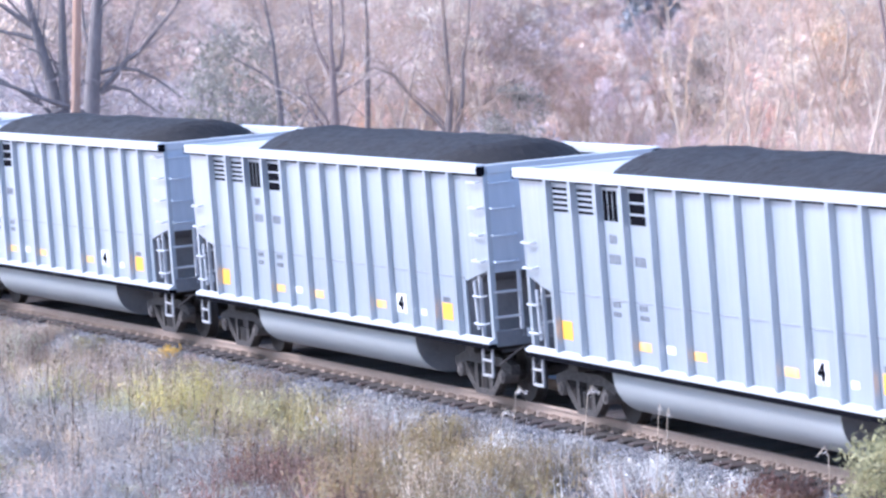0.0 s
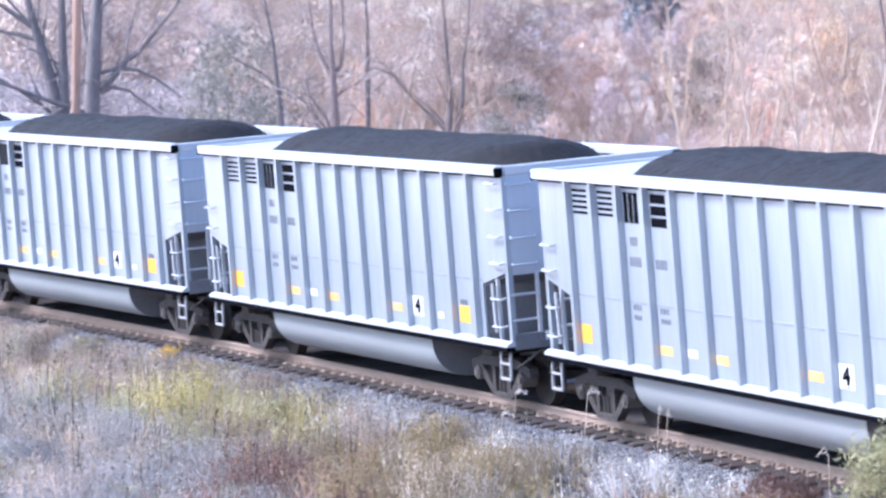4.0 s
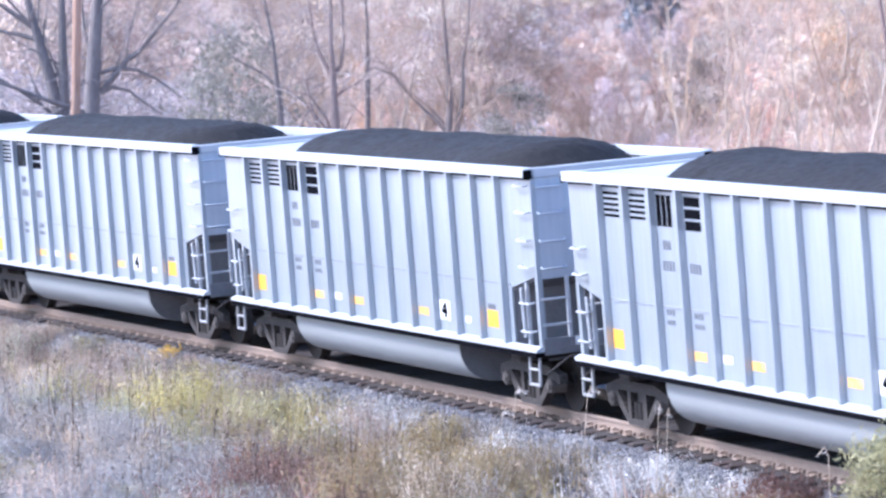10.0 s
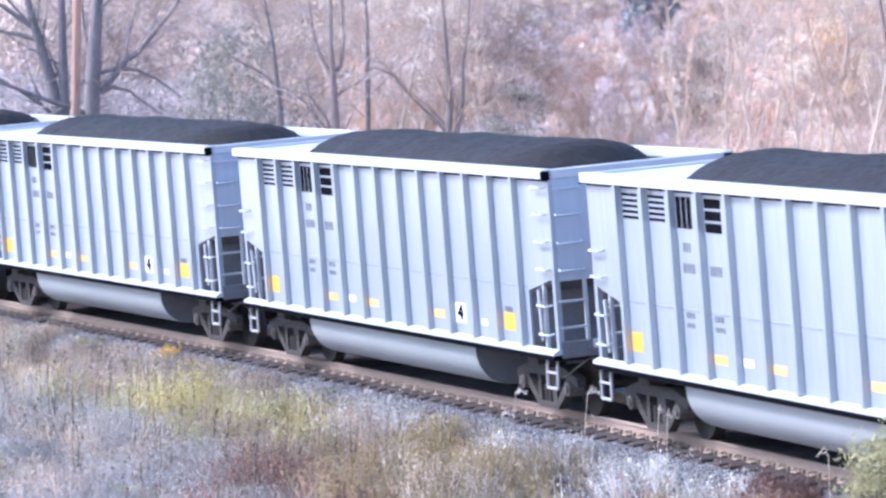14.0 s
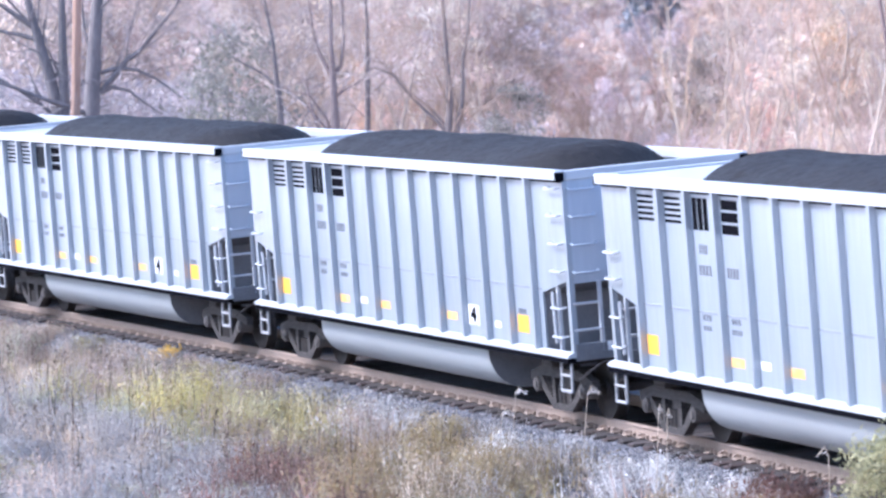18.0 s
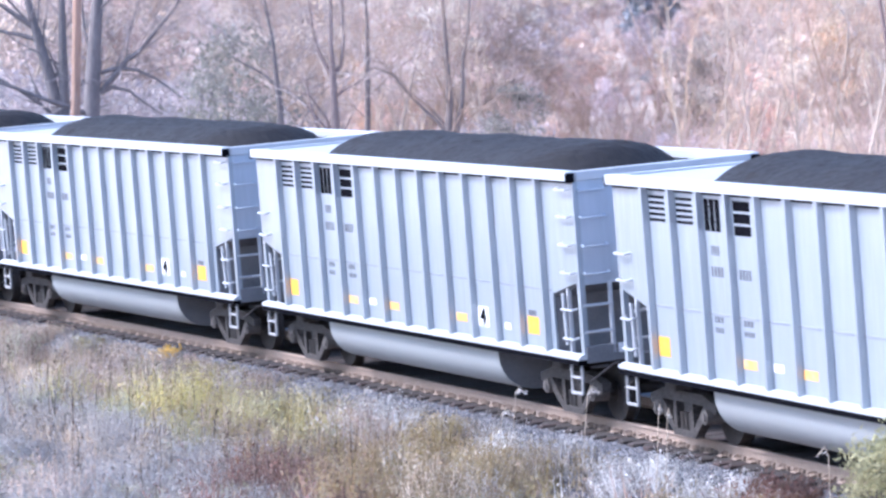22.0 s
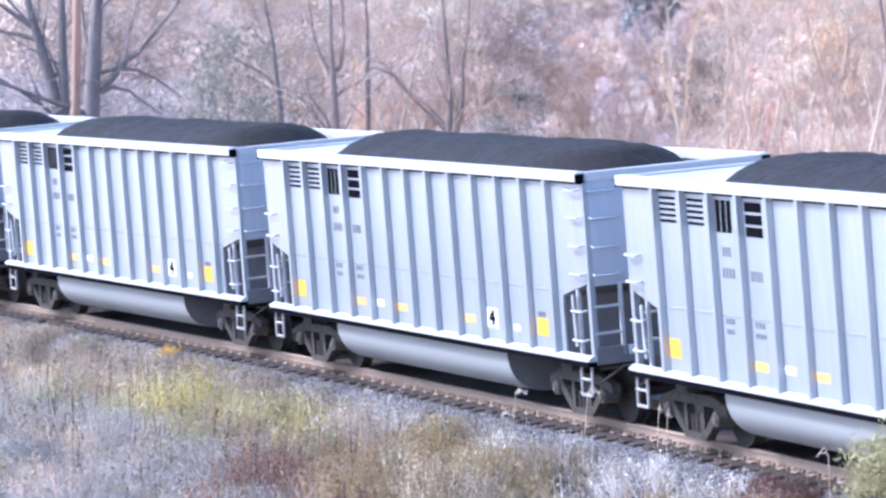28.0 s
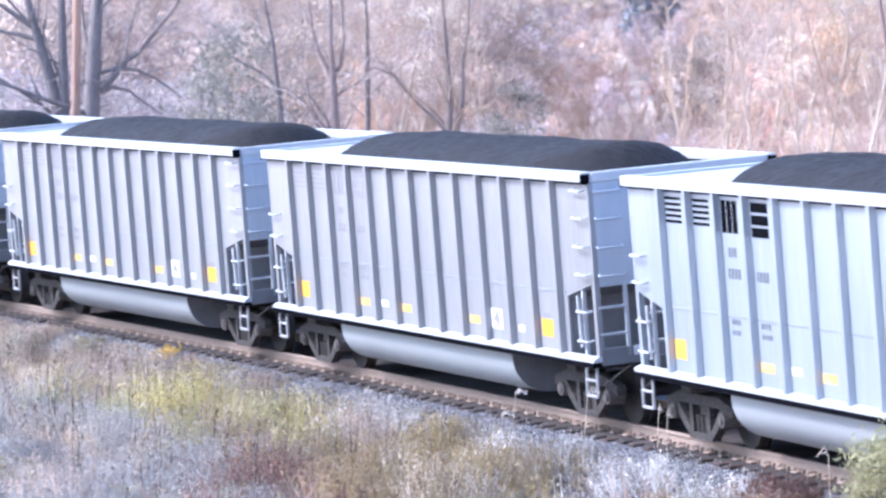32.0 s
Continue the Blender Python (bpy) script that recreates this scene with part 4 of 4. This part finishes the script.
def weeds(name, label, spots, colour, seed, height, stems=14, leaf=3, heads=0.0, spread=0.16, gap=1.6, rise=0.0):
    """Tufts of thin upright stalks with narrow leaves and fluffy heads, in one mesh."""
    rng = np.random.default_rng(seed)
    V, F, base = [], [], 0
    cx, cy, tall, clump, cu, cv = scatter(rng, spots, gap)
    size = np.repeat(tall * rng.uniform(0.75, 1.15, len(cx)), stems)
    own = np.repeat(0.7 * clump + 0.3 * rng.uniform(0, 1, len(cx)), stems)
    cx, cy, cu, cv = (np.repeat(v, stems) for v in (cx, cy, cu, cv))
    n = len(cx)
    dx, dy = rng.normal(0, spread, n) * size, rng.normal(0, spread, n) * size
    x, y = cx + dx, cy + dy
    z = bed_z(x, y)
    h = height * size * rng.uniform(0.6, 1.1, n)
    near = np.clip((x + 71) / 10, 0, 1)
    h = np.clip(h, 0.08, np.maximum(0.1, rise - 0.41 - 0.04 * near + (-off_track(x, y) - 1.6) * 0.24 - z))
    foot = np.stack([x, y, z - 0.03], 1)
    tip = np.stack([x + dx * 0.7 + cu * 0.12 + rng.normal(0, 0.06, n), y + dy * 0.7 + cv * 0.10 + rng.normal(0, 0.06, n), z + h], 1)

    def tri(a, b, c):
        nonlocal base
        V.append(np.stack([a, b, c], 1).reshape(-1, 3))
        F.append(np.arange(3 * len(a)).reshape(-1, 3) + base)
        base += 3 * len(a)

    o = rng.normal(0, 0.008, (n, 3)) * np.array([1, 1, 0])
    tri(foot - o, foot + o, tip)
    for i in range(leaf):
        f = rng.uniform(0.1, 0.95, (n, 1))
        p = foot + (tip - foot) * f
        d = rng.normal(0, 1, (n, 3)) * np.array([0.7, 0.7, 0.4]) + np.array([0, 0, 1.2])
        d = d / np.linalg.norm(d, axis=1, keepdims=True) * rng.uniform(0.04, 0.10, (n, 1))
        o = rng.normal(0, 0.008, (n, 3))
        tri(p - o, p + o, p + d)
    if heads:
        for i in range(24):
            f = rng.uniform(0, 1, (n, 1))
            p = tip + (foot - tip) * f * 0.7 + rng.normal(0, heads, (n, 3)) * (0.5 + f)
            a, b = rng.normal(0, 0.0105, (n, 3)), rng.normal(0, 0.0105, (n, 3))
            tri(p - a, p + b, p + a)
    V = np.concatenate(V)
    me = raw_mesh(name, V.tolist(), np.concatenate(F).tolist(), WEEDS[colour], True)
    me.attributes.new("plant", "FLOAT", "POINT").data.foreach_set("value", np.tile(np.repeat(own, 3), len(V) // (3 * n)).astype(np.float32))
    # soft shading: every blade takes the rounded slope of its clump and tuft
    out = np.stack([dx, dy, np.zeros(n)], 1)
    out = out / (np.linalg.norm(out, axis=1, keepdims=True) + 0.001) * 0.35 + np.stack([cu, cv, np.zeros(n)], 1) * 0.75
    around = np.tile(np.repeat(out, 3, 0), (len(V) // (3 * n), 1))
    slope = around + rng.normal(0, 0.15, V.shape) + np.array([0, 0, 0.8])
    me.normals_split_custom_set_from_vertices((slope / np.linalg.norm(slope, axis=1, keepdims=True)).tolist())
    return tagged(new(name, me), label, "weeds", kind="stuff")


rng = np.random.default_rng(91)
SPOTS = {name: [] for name in WEEDS}
# clear stands: goldenrod, red-brown patches and pale plumes
for name, rows in {
    "yellow": [(-70.2, -9.6, 1.2, 0.5, 34, 1.05), (-67.5, -9.0, 1.0, 0.45, 30, 1.0), (-72.6, -8.9, 1.0, 0.35, 18, 0.95), (-68.8, -8.0, 0.7, 0.3, 14, 0.95)],
    "ochre": [(-64.4, -6.7, 0.8, 0.3, 14, 1.0), (-59.9, -6.9, 0.9, 0.35, 26, 0.9), (-58.3, -7.5, 0.8, 0.3, 24, 0.95)],
    "white": [(-66.3, -7.6, 0.5, 0.2, 6, 1.0), (-66.1, -7.0, 0.5, 0.2, 6, 1.0), (-67.9, -7.0, 0.6, 0.2, 6, 0.9), (-56.4, -5.2, 1.0, 0.25, 4, 0.9), (-57.7, -5.5, 1.0, 0.25, 4, 0.9), (-61.5, -6.2, 1.0, 0.25, 10, 0.9)],
    "green": [(-86.5, -10.3, 1.6, 0.4, 16, 0.9)],
}.items():
    SPOTS[name] += rows


def stand_of(s, d):
    """Shares of the kinds of weed that grow at s along the track and d metres out from it."""
    if s < -77.5 and d > 4.8:
        return (("green", 0.36), ("blush", 0.20), ("tan", 0.14), ("lilac", 0.30))
    if s < -73.5 and d < 5.3:
        return (("blush", 0.50), ("tan", 0.24), ("yellow", 0.14), ("lilac", 0.12))
    if -75.5 < s < -65 and 2.8 < d < 6.2:
        return (("yellow", 0.46), ("green", 0.14), ("blush", 0.22), ("tan", 0.18))
    red = 5.4 + (s + 62) * 0.3
    if -62.5 < s < -54 and red < d < red + 1.5:
        return (("red", 0.74), ("ochre", 0.18), ("lilac", 0.08))
    if -70 < s < -55 and 2.6 < d < red + 0.4:
        return (("ochre", 0.56), ("blush", 0.20), ("tan", 0.10), ("white", 0.06), ("lilac", 0.08))
    if s > -57.5 and d < 5.5:
        return (("lilac", 0.28), ("white", 0.05), ("ochre", 0.34), ("blush", 0.33))
    return (("lilac", 0.84), ("green", 0.06), ("tan", 0.05), ("blush", 0.05))


for i in range(760):
    s, d = rng.uniform(-98, -50), 1.6 + 12.1 * rng.uniform(0, 1) ** 0.9
    a = s / R
    u = rng.uniform()
    for name, share in stand_of(s + rng.normal(0, 0.6), d + rng.normal(0, 0.25)):
        u -= share
        if u <= 0:
            break
    rx, ry = rng.uniform(0.45, 0.95), rng.uniform(0.24, 0.5)
    few = (0.12 if s > -71 else 1.0) if d < 2.9 else (0.18 if s > -60 and d < 4.6 else 1.0)
    SPOTS[name].append(((R - d) * math.sin(a), -R + (R - d) * math.cos(a), rx, ry, max(2, int(rx * ry * 3.14 * 7.5 * few)), rng.uniform(0.55, 1.2)))
BASE = [(-74, -10, 22, 5.5, 7000, 1.0), (-92, -11.5, 10, 3.5, 1300, 1.0)]
weeds("short_grass", "short dry grass covering the ground beside the track", BASE, "tan", 50, 0.28, 10, 1, 0.0, 0.2, 3.2)
weeds("dry_weeds", "dry grey weeds with faded seed heads beside the track", SPOTS["lilac"], "lilac", 51, 0.58, 13, 3, 0.075, 0.2)
weeds("dry_grass", "tan dry grass in tufts beside the track", SPOTS["tan"], "tan", 52, 0.7, 13, 3, 0.075, 0.2)
weeds("dry_weeds", "pinkish-tan fluffy dry weeds beside the track", SPOTS["blush"], "blush", 61, 0.75, 13, 3, 0.075, 0.2)
weeds("dry_weeds", "ochre dry weeds in bushy clumps beside the track", SPOTS["ochre"], "ochre", 62, 0.85, 13, 3, 0.075, 0.2)
weeds("goldenrod", "yellow-green weeds beside the track", SPOTS["yellow"], "yellow", 53, 0.95, 13, 4, 0.075, 0.2)
weeds("red_brown_weeds", "red-brown dry weeds beside the track", SPOTS["red"], "red", 54, 0.75, 13, 4, 0.075, 0.2)
weeds("pale_seed_weeds", "weeds with pale fluffy seed heads beside the track", SPOTS["white"], "white", 55, 0.8, 7, 1, 0.034)
weeds("dead_stalks", "dark dead stalks standing among the weeds", [(-72, -10, 20, 5.0, 420, 1.0)], "dark", 59, 0.95, 2, 1, 0.022, 0.05, 2.2)
PLUMES = [(x, y, 0.3, 0.1, 4, 0.9) for x, y in ((-65.5, -7.9), (-67.4, -7.2), (-67.2, -6.7), (-66.5, -6.7), (-62.4, -6.2), (-60.5, -5.5), (-57.4, -5.2), (-56.8, -5.3), (-54.2, -5.1), (-55.2, -5.3), (-57.3, -5.8), (-60.2, -6.0))]
weeds("plume_weeds", "weeds with thick white plumes beside the ballast", PLUMES, "white", 60, 0.6, 12, 2, 0.05, 0.14, 1.9, 0.22)
weeds("green_weeds", "green leafy weeds beside the track", SPOTS["green"], "green", 56, 0.7, 13, 5, 0.075, 0.2)
weeds("golden_weeds", "small bright golden weeds at the edge of the ballast", [(-80.7, -8.05, 0.22, 0.06, 3, 0.8)], "gold", 57, 0.24, 26, 8, 0.03, 0.12, 1.5, 0.22)
weeds("red_brown_weeds", "low red-brown weeds at the edge of the ballast", [(-53.7, -4.75, 1.2, 0.22, 40, 1.0)], "red", 58, 0.26, 18, 6, 0.02, 0.16, 1.15, 0.3)


def seed_stalk(x, y, height, bend, seed):
    """One tall dry stalk with a drooping fluffy head."""
    rng = np.random.default_rng(seed)
    z = float(bed_z(np.float64(x), np.float64(y)))
    ob = tagged(new("seed_stalk"), "tall dry stalk with a pale drooping seed head", "dry stalk", "tall stalks by the rail")
    ob.location = (x, y, z)
    pts = [(0, 0, -0.05), (0.02, 0.01, height * 0.6), (0.03, bend * 0.4, height * 0.93), (0.03, bend, height), (0.03, bend * 2.2, height * 0.93)]
    part("stem", bent(pts, 0.005, 5), DRY_STEM, ob)
    n = 70 if bend > 0.05 else 16
    f = rng.uniform(0, 1, (n, 1))
    c = np.array(pts[2]) * (1 - f) + np.array(pts[4]) * f + np.array([0, 0, 0.05]) * np.sin(f * 3.1) + rng.normal(0, 0.016, (n, 3))
    a, b = rng.normal(0, 0.010, (n, 3)), rng.normal(0, 0.010, (n, 3))
    part("seed_head", raw_mesh("seed_head", np.stack([c - a, c + b, c + a], 1).reshape(-1, 3).tolist(), np.arange(3 * n).reshape(-1, 3).tolist(), DRY_HEAD), None, ob)


for i, (x, y, h, b) in enumerate([(-57.05, -6.37, 1.77, 0.1), (-59.23, -6.82, 1.59, 0.08), (-59.26, -7.02, 1.25, 0.09), (-54.92, -5.94, 1.67, 0.02), (-54.63, -5.9, 1.64, 0.02), (-63.9, -8.0, 1.18, 0.06), (-48.03, -5.85, 1.72, -0.08), (-59.2, -8.43, 1.23, 0.1)]):
    seed_stalk(x, y, h, b, 80 + i)
drop(leafy("shrub", "yellow-green leafy shrub beside the track", 24, 1.95, 1.15, 6000, BARK, SHRUB_LEAF, False, 0.028), 6.1, 50.5)


# ---- ballast stones and ties ----
def stones():
    rng = np.random.default_rng(61)
    base = np.array([(1, 0, 0), (-1, 0, 0), (0, 1, 0), (0, -1, 0), (0, 0, 1), (0, 0, -1)], float)
    tri = np.array([(0, 2, 4), (2, 1, 4), (1, 3, 4), (3, 0, 4), (2, 0, 5), (1, 2, 5), (3, 1, 5), (0, 3, 5)])
    V, F = [], []
    n = 26000
    s = rng.uniform(-100, -46, n)
    y = -rng.uniform(1.12, 4.2, n)
    for i in range(n):
        m = track(s[i])
        z = np.interp(-y[i], (1.10, 1.14, 1.45, 1.75, 4.3), (TIE_TOP - 0.07, TIE_TOP - 0.06, TIE_TOP - 0.07, TIE_TOP - 0.10, -1.1))
        c = m @ Vector((0, y[i], z + 0.005))
        sz = rng.uniform(0.02, 0.045, 3)
        V.append(base * sz * rng.uniform(0.7, 1.2, (6, 1)) + np.array(c))
        F.append(tri + 6 * i)
    me = raw_mesh("ballast_stones", np.concatenate(V).tolist(), np.concatenate(F).tolist(), STONE)
    ob = part("ballast_stones", me, None, bed)
    return tagged(ob, kind="stuff")


stones()
TIE_MESH = mesh_of("tie", boxed(-0.115, 0.115, -1.27, 1.27, -0.38, TIE_TOP, bevel=0.015), TIE)
rng = np.random.default_rng(71)
for i in range(220):
    s = -140 + i * 0.5
    placed("tie", TIE_MESH, railway, track(s) @ pose(rng.normal(0, 0.015), rng.normal(0, 0.035), rng.uniform(-0.012, 0.004), 0, 0, rng.normal(0, 0.8)))


def fastening():
    """A tie plate with its spikes and the rail anchor that grips the rail's foot."""
    bm = bmesh.new()
    box(bm, -0.09, 0.09, -0.93, -0.58, TIE_TOP + 0.001, TIE_TOP + 0.022, 0.004)
    for x in (-0.055, 0.05):
        for y in (-0.845, -0.668):
            rod(bm, (x, y, TIE_TOP), (x, y, TIE_TOP + 0.06), 0.012, 0.012, 6)
            box(bm, x - 0.02, x + 0.02, y - 0.022, y + 0.022, TIE_TOP + 0.05, TIE_TOP + 0.075, 0.006)
    for x in (-0.15, 0.15):
        box(bm, x - 0.018, x + 0.018, -0.86, -0.80, TIE_TOP - 0.02, TIE_TOP + 0.055, 0.008)
    return bm


FASTENING = mesh_of("rail_fastening", fastening(), RAIL)
for i in range(108):
    placed("rail_fastening", FASTENING, railway, track(-102 + i * 0.5))


# ---- what moves ----
def motions():
    times = [i * 1.0 for i in range(33)]
    spin = [i / 15 for i in range(481)]
    turns = [(t, math.degrees((train_at(t) - train_at(0)) / 0.457)) for t in spin]
    for k, car in CARS.items():
        walk(car, [(t, track(train_at(t) - k * PITCH)) for t in times])
        for ob in car.children:
            if ob.name.startswith("wheelset"):
                at = ob.location.copy()
                walk(ob, [(t, Matrix.Translation(at) @ pose(0, 0, 0, 0, a, 0)) for t, a in turns])


motions()
